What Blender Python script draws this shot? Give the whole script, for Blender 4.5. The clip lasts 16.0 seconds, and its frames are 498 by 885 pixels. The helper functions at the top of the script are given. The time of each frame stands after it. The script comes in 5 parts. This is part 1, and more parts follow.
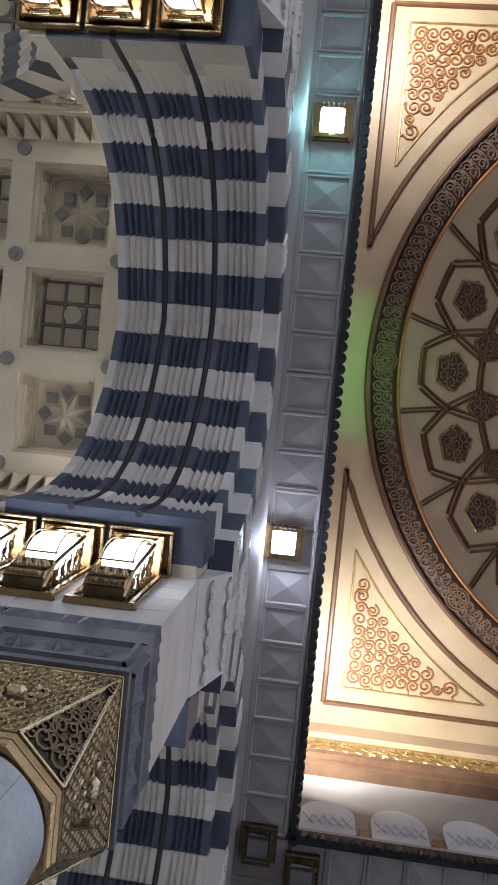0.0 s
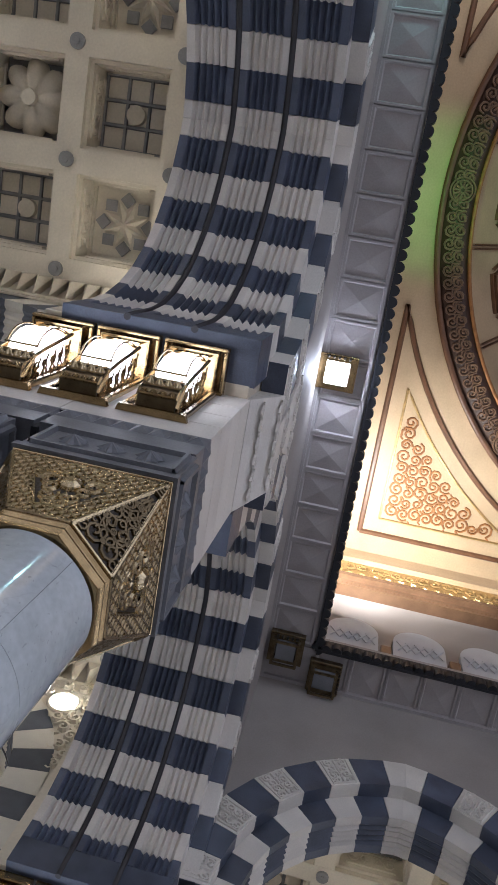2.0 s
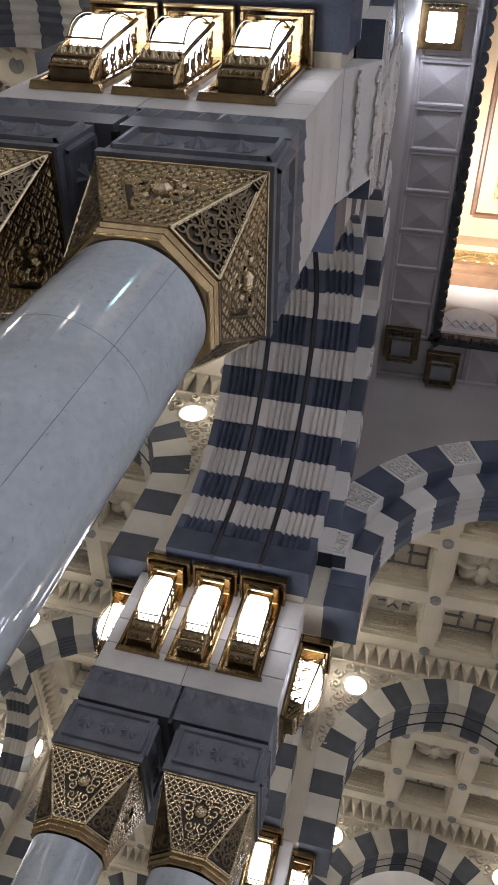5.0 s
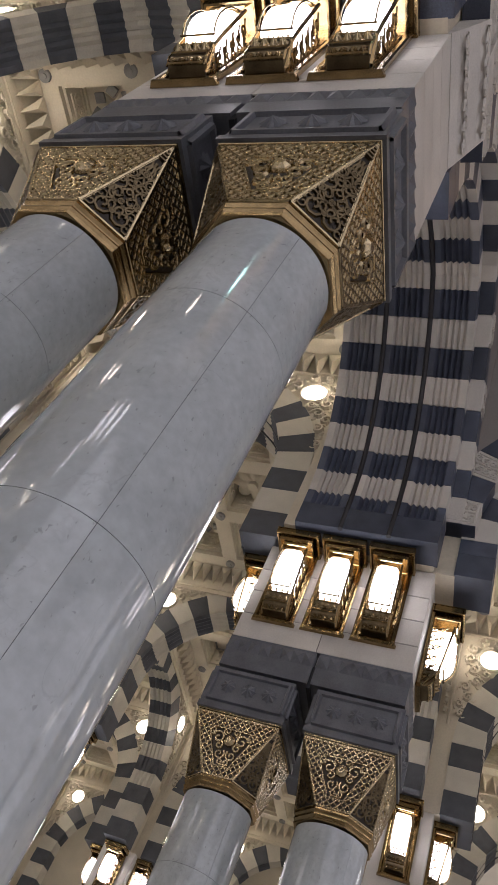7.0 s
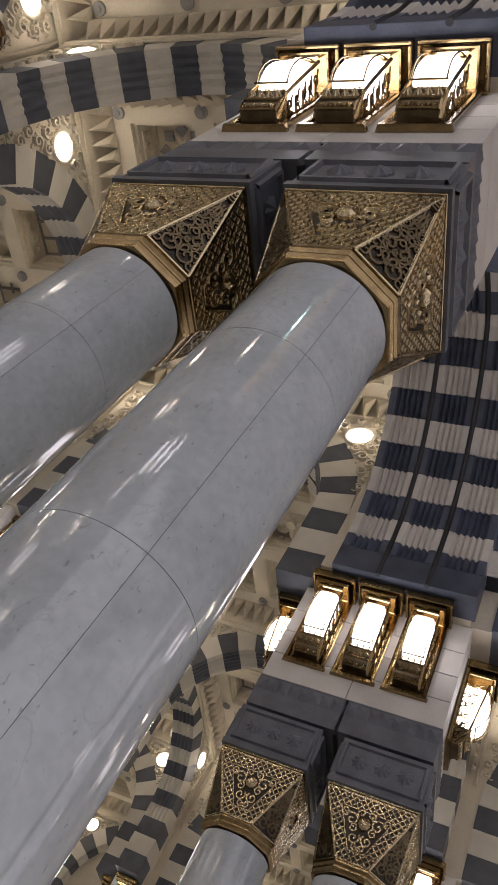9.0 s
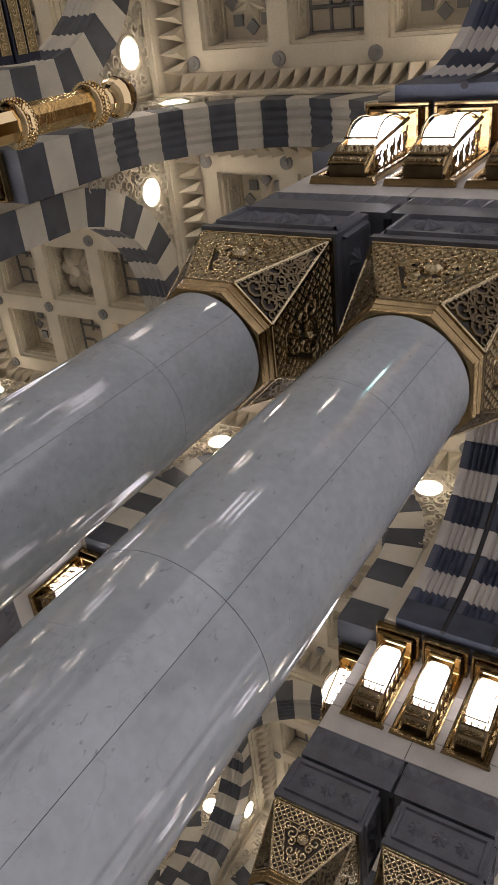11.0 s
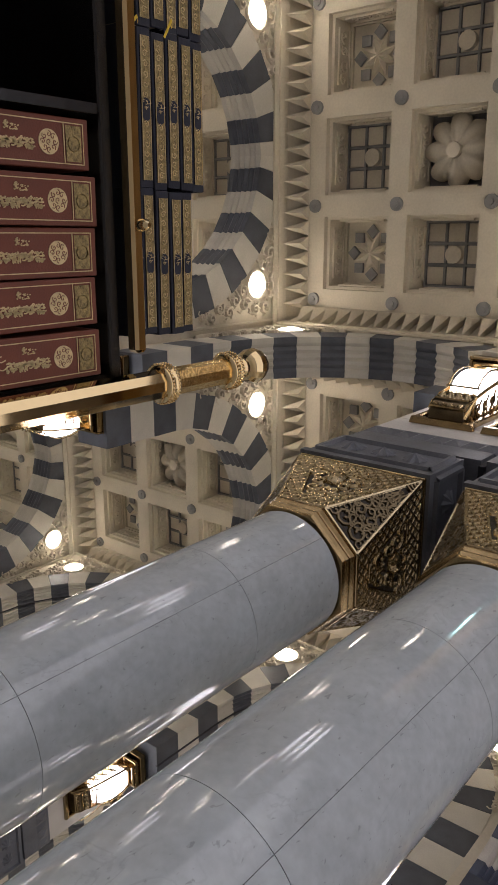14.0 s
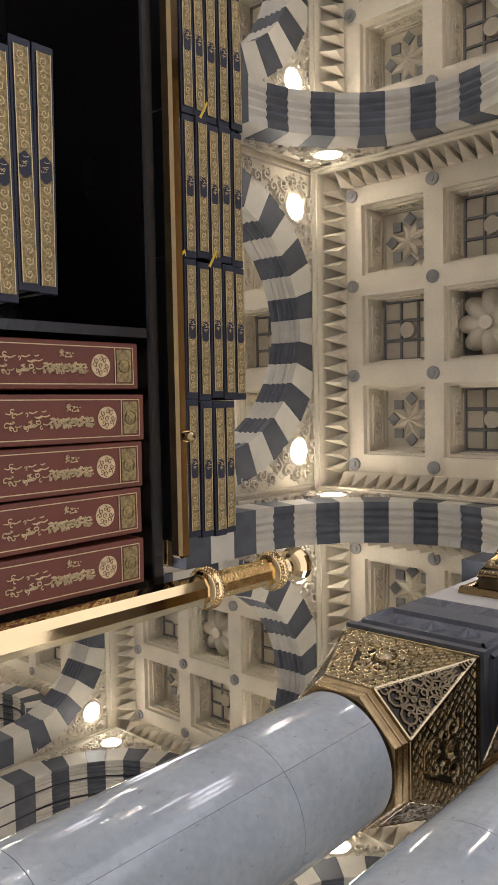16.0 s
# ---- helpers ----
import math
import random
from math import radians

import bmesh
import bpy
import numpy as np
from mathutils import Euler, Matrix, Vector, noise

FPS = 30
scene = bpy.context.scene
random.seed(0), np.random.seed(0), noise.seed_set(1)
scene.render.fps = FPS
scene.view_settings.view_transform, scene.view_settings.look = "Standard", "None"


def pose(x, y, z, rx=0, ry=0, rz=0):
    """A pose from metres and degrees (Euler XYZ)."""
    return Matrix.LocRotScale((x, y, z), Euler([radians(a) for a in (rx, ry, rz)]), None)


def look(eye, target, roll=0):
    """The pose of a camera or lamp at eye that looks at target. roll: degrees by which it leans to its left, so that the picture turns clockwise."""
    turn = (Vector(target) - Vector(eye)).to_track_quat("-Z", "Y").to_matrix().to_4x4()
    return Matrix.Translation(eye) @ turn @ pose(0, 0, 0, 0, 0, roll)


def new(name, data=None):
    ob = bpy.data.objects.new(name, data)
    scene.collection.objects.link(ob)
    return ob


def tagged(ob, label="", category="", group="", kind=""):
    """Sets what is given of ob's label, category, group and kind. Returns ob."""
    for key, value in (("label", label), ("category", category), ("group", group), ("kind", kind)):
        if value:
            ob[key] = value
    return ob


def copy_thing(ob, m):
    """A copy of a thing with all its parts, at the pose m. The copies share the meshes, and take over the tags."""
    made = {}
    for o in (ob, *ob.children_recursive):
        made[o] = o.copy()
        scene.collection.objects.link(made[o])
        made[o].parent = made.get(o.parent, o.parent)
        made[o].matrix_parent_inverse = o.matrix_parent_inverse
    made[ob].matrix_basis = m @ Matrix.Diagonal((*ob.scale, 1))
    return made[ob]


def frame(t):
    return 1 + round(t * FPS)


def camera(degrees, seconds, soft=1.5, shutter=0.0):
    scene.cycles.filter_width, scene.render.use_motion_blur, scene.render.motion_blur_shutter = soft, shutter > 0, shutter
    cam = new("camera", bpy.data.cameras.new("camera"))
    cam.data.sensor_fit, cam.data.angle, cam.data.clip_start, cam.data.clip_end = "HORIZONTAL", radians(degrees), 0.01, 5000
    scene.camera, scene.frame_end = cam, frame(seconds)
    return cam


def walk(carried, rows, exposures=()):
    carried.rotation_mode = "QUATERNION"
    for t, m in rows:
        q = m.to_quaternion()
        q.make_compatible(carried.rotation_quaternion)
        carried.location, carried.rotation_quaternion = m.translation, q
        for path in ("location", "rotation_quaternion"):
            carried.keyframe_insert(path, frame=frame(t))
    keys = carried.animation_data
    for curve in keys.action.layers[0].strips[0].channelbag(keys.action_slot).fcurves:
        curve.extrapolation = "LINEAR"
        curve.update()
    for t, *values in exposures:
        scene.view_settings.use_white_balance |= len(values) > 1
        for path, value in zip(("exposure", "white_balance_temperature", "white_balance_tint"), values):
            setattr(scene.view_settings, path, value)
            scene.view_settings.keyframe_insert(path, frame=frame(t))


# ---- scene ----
# ---- camera ----
cam = camera(35.66, 16.0, soft=1.6)
PATH = [
    (0.0, (-0.038, -0.018, 0.983), (0.039, 0.179, 2.972), 74.3),
    (0.5, (-0.043, -0.019, 0.972), (0.028, 0.194, 2.96), 77.0),
    (1.0, (-0.041, -0.018, 0.966), (0.031, 0.223, 2.95), 78.8),
    (1.5, (-0.018, 0.003, 0.991), (0.212, 0.302, 2.955), 58.3),
    (2.0, (0.049, 0.011, 1.064), (0.57, 0.273, 2.977), 37.5),
    (2.5, (0.108, 0.007, 1.13), (0.869, 0.119, 2.976), 24.6),
    (3.0, (0.154, 0.022, 1.164), (1.085, 0.061, 2.934), 19.5),
    (3.5, (0.171, 0.018, 1.173), (1.244, 0.081, 2.859), 19.3),
    (4.0, (0.17, 0.023, 1.178), (1.299, 0.19, 2.82), 21.2),
    (4.5, (0.178, 0.026, 1.176), (1.337, 0.294, 2.784), 22.3),
    (5.0, (0.185, 0.032, 1.149), (1.383, 0.431, 2.699), 23.7),
]
ROWS = [
    (7.5, 0.124, -0.016, 0.837, 140.60, -21.09, -82.01),
    (8.0, 0.114, 0.008, 0.849, 141.67, -22.55, -83.05),
    (8.5, 0.115, 0.013, 0.842, 142.34, -23.51, -83.50),
    (9.0, 0.107, 0.020, 0.834, 143.14, -24.81, -83.73),
    (9.5, 0.099, 0.035, 0.830, 143.81, -26.45, -83.75),
    (10.0, 0.096, 0.052, 0.808, 144.18, -28.17, -83.30),
    (12.5, 0.035, 0.100, 0.828, 151.79, -34.44, -85.26),
    (13.0, 0.018, 0.091, 0.809, 156.21, -35.82, -86.86),
    (13.5, -0.007, 0.090, 0.793, 161.48, -37.90, -88.71),
    (14.0, -0.025, 0.083, 0.778, 164.97, -39.31, -89.97),
    (14.5, -0.045, 0.076, 0.762, 168.16, -40.96, -90.57),
    (15.0, -0.053, 0.073, 0.769, 168.72, -41.88, -89.18),
    (15.5, -0.087, 0.079, 0.778, 172.51, -42.08, -88.37),
    (16.0, -0.097, 0.090, 0.787, 175.94, -42.33, -88.58),
]
EXPOSURES = [
    (0.0, 0.12, 5450, 13),
    (1.0, 0.18, 5500, 13),
    (3.0, 0.22, 5600, 14),
    (5.0, 0.07, 5750, 14),
    (8.0, -0.06, 6400, 17),
    (12.5, -0.14, 6350, 16),
    (14.5, 0.2, 6350, 15),
    (16.0, 0.63, 6100, 14),
]
walk(cam, [(t, look(eye, target, roll)) for t, eye, target, roll in PATH] + [(r[0], pose(*r[1:])) for r in ROWS], EXPOSURES)

# ---- light ----
world = bpy.data.worlds.new("hall_air")
scene.world = world
world.use_nodes = True
wbg = world.node_tree.nodes["Background"]
wbg.inputs[0].default_value = (0.97, 0.94, 0.97, 1)
wbg.inputs[1].default_value = 1.0
scene.view_settings.exposure = 0.0


def lamp(name, kind, at, power, color, size=0.3, aim=(0, 0, -1)):
    d = bpy.data.lights.new(name, kind)
    d.energy, d.color = power, color
    if kind == "AREA":
        d.size = size
    elif kind == "SPOT":
        d.shadow_soft_size, d.spot_size, d.spot_blend = size, radians(120), 0.6
    else:
        d.shadow_soft_size = size
    ob = new(name, d)
    ob.matrix_basis = look(at, Vector(at) + Vector(aim))
    return ob


# ---- materials ----
def mat(name, color, rough=0.6, metal=0.0, vary=0.12, scale=3.0, fine=40.0, bump=0.1, spec=0.5, per=0.0, dirt=None, coat=0.0):
    """A surface with broad stains, fine grain and relief at real size; per: how much alike pieces differ."""
    m = bpy.data.materials.new(name)
    m.use_nodes = True
    nt = m.node_tree
    N, L = nt.nodes, nt.links
    b = N["Principled BSDF"]
    tc = N.new("ShaderNodeTexCoord")
    n1 = N.new("ShaderNodeTexNoise")
    n1.inputs["Scale"].default_value, n1.inputs["Detail"].default_value = scale, 6
    n2 = N.new("ShaderNodeTexNoise")
    n2.inputs["Scale"].default_value, n2.inputs["Detail"].default_value = fine, 4
    for n in (n1, n2):
        L.new(tc.outputs["Object"], n.inputs["Vector"])
    mix = N.new("ShaderNodeMix")
    mix.data_type = "RGBA"
    c = Vector(color)
    d = Vector(dirt) if dirt else c * (1 - 2.2 * vary)
    mix.inputs[6].default_value = (*d, 1)
    mix.inputs[7].default_value = (*(c * (1 + vary * 0.6)), 1)
    ramp = N.new("ShaderNodeMapRange")
    ramp.inputs[1].default_value, ramp.inputs[2].default_value = 0.3, 0.65
    add = N.new("ShaderNodeMath")
    add.operation = "MULTIPLY_ADD"
    add.inputs[1].default_value, add.inputs[2].default_value = 0.35, 0.0
    L.new(n2.outputs[0], add.inputs[0])
    s = N.new("ShaderNodeMath")
    s.operation = "MULTIPLY_ADD"
    s.inputs[1].default_value = 0.65
    L.new(n1.outputs[0], s.inputs[0])
    L.new(add.outputs[0], s.inputs[2])
    L.new(s.outputs[0], ramp.inputs[0])
    L.new(ramp.outputs[0], mix.inputs[0])
    out = mix.outputs[2]
    if per:
        oi = N.new("ShaderNodeObjectInfo")
        hs = N.new("ShaderNodeHueSaturation")
        mr = N.new("ShaderNodeMapRange")
        mr.inputs[3].default_value, mr.inputs[4].default_value = 1 - per, 1 + per
        L.new(oi.outputs["Random"], mr.inputs[0])
        L.new(mr.outputs[0], hs.inputs["Value"])
        L.new(out, hs.inputs["Color"])
        out = hs.outputs[0]
    L.new(out, b.inputs["Base Color"])
    b.inputs["Roughness"].default_value, b.inputs["Metallic"].default_value = rough, metal
    b.inputs["Specular IOR Level"].default_value = spec
    b.inputs["Coat Weight"].default_value = coat
    rr = N.new("ShaderNodeMapRange")
    rr.inputs[3].default_value, rr.inputs[4].default_value = max(0.02, rough * 0.8), min(1, rough * 1.25)
    L.new(n1.outputs[0], rr.inputs[0])
    L.new(rr.outputs[0], b.inputs["Roughness"])
    if bump:
        bp = N.new("ShaderNodeBump")
        bp.inputs["Strength"].default_value, bp.inputs["Distance"].default_value = bump, 0.02
        L.new(n2.outputs[0], bp.inputs["Height"])
        L.new(bp.outputs[0], b.inputs["Normal"])
    return m


def glow(name, color, strength):
    m = bpy.data.materials.new(name)
    m.use_nodes = True
    b = m.node_tree.nodes["Principled BSDF"]
    b.inputs["Base Color"].default_value = (0.9, 0.9, 0.88, 1)
    b.inputs["Roughness"].default_value = 0.3
    b.inputs["Emission Color"].default_value = (*color, 1)
    b.inputs["Emission Strength"].default_value = strength
    return m


CREAM = mat("cream_stone", (0.63, 0.565, 0.445), 0.75, vary=0.09, scale=1.3, fine=30)
PALE = mat("pale_marble_block", (0.64, 0.605, 0.555), 0.55, vary=0.1, scale=2.0, fine=60, per=0.06)
DARK = mat("dark_blue_granite", (0.070, 0.083, 0.122), 0.42, vary=0.25, scale=3.0, fine=90, bump=0.15, per=0.2)
GREYST = mat("grey_carved_stone", (0.135, 0.142, 0.162), 0.45, vary=0.18, scale=4, fine=70, per=0.05)
# the dark brown tone also carries the dimness of the walls above the arches
TAUPE = mat("taupe_wall_stone", (0.30, 0.27, 0.25), 0.65, vary=0.1, scale=1.2, fine=40)
CREAMBLOCK = mat("cream_arch_stone", (0.62, 0.58, 0.49), 0.65, vary=0.1, scale=2.0, fine=60, per=0.06)
DARKGREY = mat("dark_grey_arch_stone", (0.085, 0.092, 0.108), 0.5, vary=0.2, scale=4.0, fine=110, bump=0.12, per=0.15)
COFFERGREY = mat("coffer_grey_inlay", (0.26, 0.255, 0.245), 0.6, vary=0.15, scale=5, fine=60)
SOFFIT = mat("grey_soffit_panel", (0.36, 0.335, 0.33), 0.55, vary=0.1, scale=1.5, fine=40, per=0.06)
BRASS = mat("polished_brass", (0.83, 0.68, 0.40), 0.08, 1.0, vary=0.12, scale=6, fine=80, bump=0.03)
OLDBRASS = mat("aged_brass", (0.56, 0.455, 0.28), 0.24, 1.0, vary=0.2, scale=8, fine=120, bump=0.12)
DARKBRASS = mat("dark_brass", (0.19, 0.145, 0.085), 0.36, 1.0, vary=0.25, scale=9, fine=120, bump=0.12)
LANTBRASS = mat("lantern_brass", (0.36, 0.255, 0.125), 0.2, 1.0, vary=0.2, scale=9, fine=90, bump=0.06)
POSTBRASS = mat("mirror_brass", (0.74, 0.56, 0.30), 0.05, 1.0, vary=0.06, scale=4, fine=30, bump=0.0)
BRONZE = mat("dark_bronze_ground", (0.06, 0.05, 0.04), 0.45, 0.7, vary=0.2, scale=9, fine=140, bump=0.2)
BLACKRUB = mat("black_cable", (0.02, 0.018, 0.022), 0.5, bump=0)
FLOORM = mat("white_marble_floor", (0.62, 0.60, 0.57), 0.25, vary=0.1, scale=0.8, fine=20, bump=0.02)
CARPET = mat("red_carpet", (0.30, 0.06, 0.05), 0.9, vary=0.2, scale=2, fine=150, bump=0.3)
MAPLE = mat("pale_wood_veneer", (0.54, 0.405, 0.25), 0.5, vary=0.1, scale=1.2, fine=25, bump=0.03)
WALNUT = mat("brown_wood_moulding", (0.16, 0.075, 0.035), 0.4, vary=0.2, scale=3, fine=50, bump=0.08)
CARVEWOOD = mat("dark_carved_wood", (0.075, 0.04, 0.028), 0.5, vary=0.25, scale=6, fine=80, bump=0.2)
GILT = mat("gilded_ornament", (0.60, 0.43, 0.19), 0.35, 0.85, vary=0.15, scale=8, fine=80, bump=0.1)
COPPER = mat("copper_brown_moulding", (0.20, 0.115, 0.065), 0.4, 0.3, vary=0.15, scale=4, fine=60)
NICHE = mat("white_plaster_niche", (0.58, 0.59, 0.61), 0.7, vary=0.06, scale=3, fine=40)
BLACKTRIM = mat("black_scalloped_trim", (0.012, 0.013, 0.018), 0.5, bump=0.05)
OLDWOOD = mat("worn_carved_wood", (0.22, 0.13, 0.075), 0.5, vary=0.2, scale=6, fine=80, bump=0.15)
GILTWOOD = mat("gilded_brown_scroll", (0.36, 0.16, 0.05), 0.45, 0.3, vary=0.2, scale=8, fine=80, bump=0.1)
BLUEBIT = mat("blue_stone_bead", (0.18, 0.28, 0.36), 0.3, bump=0)
TURQ = mat("blue_grey_wood", (0.12, 0.16, 0.20), 0.5)
DISCGLOW = glow("warm_white_disc_glass", (1.0, 0.91, 0.75), 20)
LANTGLOW = glow("white_lantern_glass", (0.99, 0.98, 1.0), 7.0)
COOLGLOW = glow("cool_white_lantern_glass", (0.72, 1.0, 0.95), 10)
LAMPGLASS = mat("clear_unlit_lamp_glass", (0.25, 0.26, 0.28), 0.1, 0.2, bump=0)


def marble():
    m = mat("white_marble_shaft", (0.535, 0.58, 0.60), 0.085, vary=0.11, scale=2.6, fine=26, bump=0.01, spec=0.5, coat=0.3)
    nt = m.node_tree
    N, L = nt.nodes, nt.links
    b = N["Principled BSDF"]
    src = b.inputs["Base Color"].links[0].from_socket
    tc = N.new("ShaderNodeTexCoord")
    mp = N.new("ShaderNodeMapping")
    mp.inputs["Scale"].default_value = (2.4, 2.4, 1.3)
    mp.inputs["Rotation"].default_value = (0.5, 0.3, 0.2)
    no = N.new("ShaderNodeTexNoise")
    no.inputs["Scale"].default_value, no.inputs["Detail"].default_value, no.inputs["Distortion"].default_value = 1.6, 9, 1.4
    ab = N.new("ShaderNodeMath")
    ab.operation = "SUBTRACT"
    ab.inputs[1].default_value = 0.5
    ab2 = N.new("ShaderNodeMath")
    ab2.operation = "ABSOLUTE"
    mr = N.new("ShaderNodeMapRange")
    mr.inputs[1].default_value, mr.inputs[2].default_value = 0.0, 0.014
    mr.inputs[3].default_value, mr.inputs[4].default_value = 0.4, 0.0
    gate = N.new("ShaderNodeTexNoise")
    gate.inputs["Scale"].default_value = 1.1
    gm = N.new("ShaderNodeMapRange")
    gm.inputs[1].default_value, gm.inputs[2].default_value = 0.48, 0.62
    mul = N.new("ShaderNodeMath")
    mul.operation = "MULTIPLY"
    mix = N.new("ShaderNodeMix")
    mix.data_type = "RGBA"
    mix.inputs[7].default_value = (0.33, 0.35, 0.38, 1)
    L.new(tc.outputs["Object"], mp.inputs[0])
    L.new(mp.outputs[0], no.inputs["Vector"])
    L.new(mp.outputs[0], gate.inputs["Vector"])
    L.new(no.outputs[0], ab.inputs[0])
    L.new(ab.outputs[0], ab2.inputs[0])
    L.new(ab2.outputs[0], mr.inputs[0])
    L.new(gate.outputs[0], gm.inputs[0])
    L.new(mr.outputs[0], mul.inputs[0])
    L.new(gm.outputs[0], mul.inputs[1])
    L.new(mul.outputs[0], mix.inputs[0])
    L.new(src, mix.inputs[6])
    # small grey flecks and pits
    fl = N.new("ShaderNodeTexNoise")
    fl.inputs["Scale"].default_value, fl.inputs["Detail"].default_value, fl.inputs["Distortion"].default_value = 20, 3, 0.6
    fm = N.new("ShaderNodeMapRange")
    fm.inputs[1].default_value, fm.inputs[2].default_value = 0.66, 0.72
    fm.inputs[3].default_value, fm.inputs[4].default_value = 0.0, 0.6
    fleck = N.new("ShaderNodeMix")
    fleck.data_type = "RGBA"
    fleck.inputs[7].default_value = (0.26, 0.27, 0.28, 1)
    L.new(mp.outputs[0], fl.inputs["Vector"])
    L.new(fl.outputs[0], fm.inputs[0])
    L.new(fm.outputs[0], fleck.inputs[0])
    L.new(mix.outputs[2], fleck.inputs[6])
    L.new(fleck.outputs[2], b.inputs["Base Color"])
    return m


MARBLE = marble()


# ---- mesh helpers ----
def mdata(name, bm, *mats):
    me = bpy.data.meshes.new(name)
    bmesh.ops.recalc_face_normals(bm, faces=bm.faces)
    bm.to_mesh(me)
    bm.free()
    for m in mats:
        me.materials.append(m)
    return me


def part(name, data, material=None, parent=None, label="", at=None):
    """Links a bmesh or a ready mesh as one object under a thing or a part."""
    if isinstance(data, bmesh.types.BMesh):
        data = mdata(name, data, *(material if isinstance(material, (list, tuple)) else [material]))
    ob = new(name, data)
    if parent:
        ob.parent = parent
    if at is not None:
        ob.matrix_basis = at
    if label:
        ob["label"] = label
    return ob


def thing(name, at, label, category, group="", kind=""):
    ob = new(name)
    ob.empty_display_size = 0.1
    ob.matrix_basis = at if isinstance(at, Matrix) else Matrix.Translation(at)
    return tagged(ob, label, category, group, kind)


def box(bm, x0, x1, y0, y1, z0, z1, mi=0, bevel=0.0):
    vs = [bm.verts.new((x, y, z)) for x in (x0, x1) for y in (y0, y1) for z in (z0, z1)]
    fs = [bm.faces.new([vs[i] for i in q]) for q in ((0, 1, 3, 2), (4, 6, 7, 5), (0, 4, 5, 1), (2, 3, 7, 6), (0, 2, 6, 4), (1, 5, 7, 3))]
    for f in fs:
        f.material_index = mi
    if bevel:
        es = list({e for f in fs for e in f.edges})
        r = bmesh.ops.bevel(bm, geom=es, offset=bevel, segments=1, affect="EDGES")
        for f in r["faces"]:
            f.material_index = mi
    return bm


def bx(*a, **k):
    return box(bmesh.new(), *a, **k)


def poly(bm, pts, mi=0):
    f = bm.faces.new([bm.verts.new(p) for p in pts])
    f.material_index = mi
    return f


def prism(bm, pts, z0, z1, mi=0, top=None):
    """Upright prism over the outline pts; top: an outline of the same count for the upper end."""
    lo = [bm.verts.new((x, y, z0)) for x, y in pts]
    hi = [bm.verts.new((x, y, z1)) for x, y in (top or pts)]
    n = len(pts)
    fs = [bm.faces.new((lo[i], lo[(i + 1) % n], hi[(i + 1) % n], hi[i])) for i in range(n)]
    fs += [bm.faces.new(lo[::-1]), bm.faces.new(hi)]
    for f in fs:
        f.material_index = mi
    return bm


def ngon(n, r, turn=0.0, c=(0, 0)):
    return [(c[0] + r * math.cos(turn + math.tau * i / n), c[1] + r * math.sin(turn + math.tau * i / n)) for i in range(n)]


def lathe(bm, rows, n=32, mi=0, smooth=True, cap=True):
    rings = [[bm.verts.new((r * math.cos(math.tau * i / n), r * math.sin(math.tau * i / n), z)) for i in range(n)] for r, z in rows]
    for a, b in zip(rings, rings[1:]):
        for i in range(n):
            f = bm.faces.new((a[i], a[(i + 1) % n], b[(i + 1) % n], b[i]))
            f.smooth, f.material_index = smooth, mi
    if cap:
        for ring in (rings[0], rings[-1]):
            f = bm.faces.new([bm.verts.new(v.co) for v in ring])
            f.material_index = mi
    return bm


def tube(bm, pts, r, n=6, mi=0, flat=None):
    """A round bar along pts."""
    pts = [Vector(p) for p in pts]
    rings = []
    up = Vector(flat) if flat else None
    for i, p in enumerate(pts):
        d = (pts[min(i + 1, len(pts) - 1)] - pts[max(i - 1, 0)]).normalized()
        u = up or (Vector((0, 0, 1)) if abs(d.z) < 0.9 else Vector((1, 0, 0)))
        a = d.cross(u).normalized()
        b = a.cross(d).normalized()
        rings.append([bm.verts.new(p + r * (math.cos(math.tau * k / n) * a + math.sin(math.tau * k / n) * b)) for k in range(n)])
    for a, b in zip(rings, rings[1:]):
        for k in range(n):
            f = bm.faces.new((a[k], a[(k + 1) % n], b[(k + 1) % n], b[k]))
            f.smooth, f.material_index = True, mi
    for ring in (rings[0], rings[-1]):
        bm.faces.new(ring).material_index = mi
    return bm


def rib(bm, pts, w, h, normal=(0, 0, 1), mi=0):
    """A raised strip of half-round section along pts that lie on a surface with that normal."""
    pts = [Vector(p) for p in pts]
    nrm = Vector(normal).normalized()
    rows = []
    for i, p in enumerate(pts):
        d = (pts[min(i + 1, len(pts) - 1)] - pts[max(i - 1, 0)]).normalized()
        a = d.cross(nrm).normalized()
        rows.append([bm.verts.new(p + a * w / 2), bm.verts.new(p + a * w / 4 + nrm * h), bm.verts.new(p - a * w / 4 + nrm * h), bm.verts.new(p - a * w / 2)])
    for a, b in zip(rows, rows[1:]):
        for k in range(3):
            f = bm.faces.new((a[k], a[k + 1], b[k + 1], b[k]))
            f.material_index = mi
    return bm


def spiral(c, r, turns, start, sense=1, n=22):
    return [(c[0] + r * (1 - 0.85 * i / n) * math.cos(start + sense * math.tau * turns * i / n), c[1] + r * (1 - 0.85 * i / n) * math.sin(start + sense * math.tau * turns * i / n)) for i in range(n + 1)]


# ---- plan ----
PX, PITCH = 1.912, 6.0
CAPW, YN, YF = 0.922, 1.405, 2.613
ZCAP, ZIMP, ZPIER, ZSPR0 = 5.035, 5.56, 6.02, 7.52
ZCEIL = 11.86
NXC, NYC = -1.24, 5.45
YWALL, XWALL, ZSTRIP = 0.75, 7.20, 12.8
# ---- floor ----
fl = part("floor", bx(-30, 36, -36, 40, -0.3, 0.0), FLOORM)
tagged(fl, "polished white marble floor of the prayer hall", "floor", kind="structure")


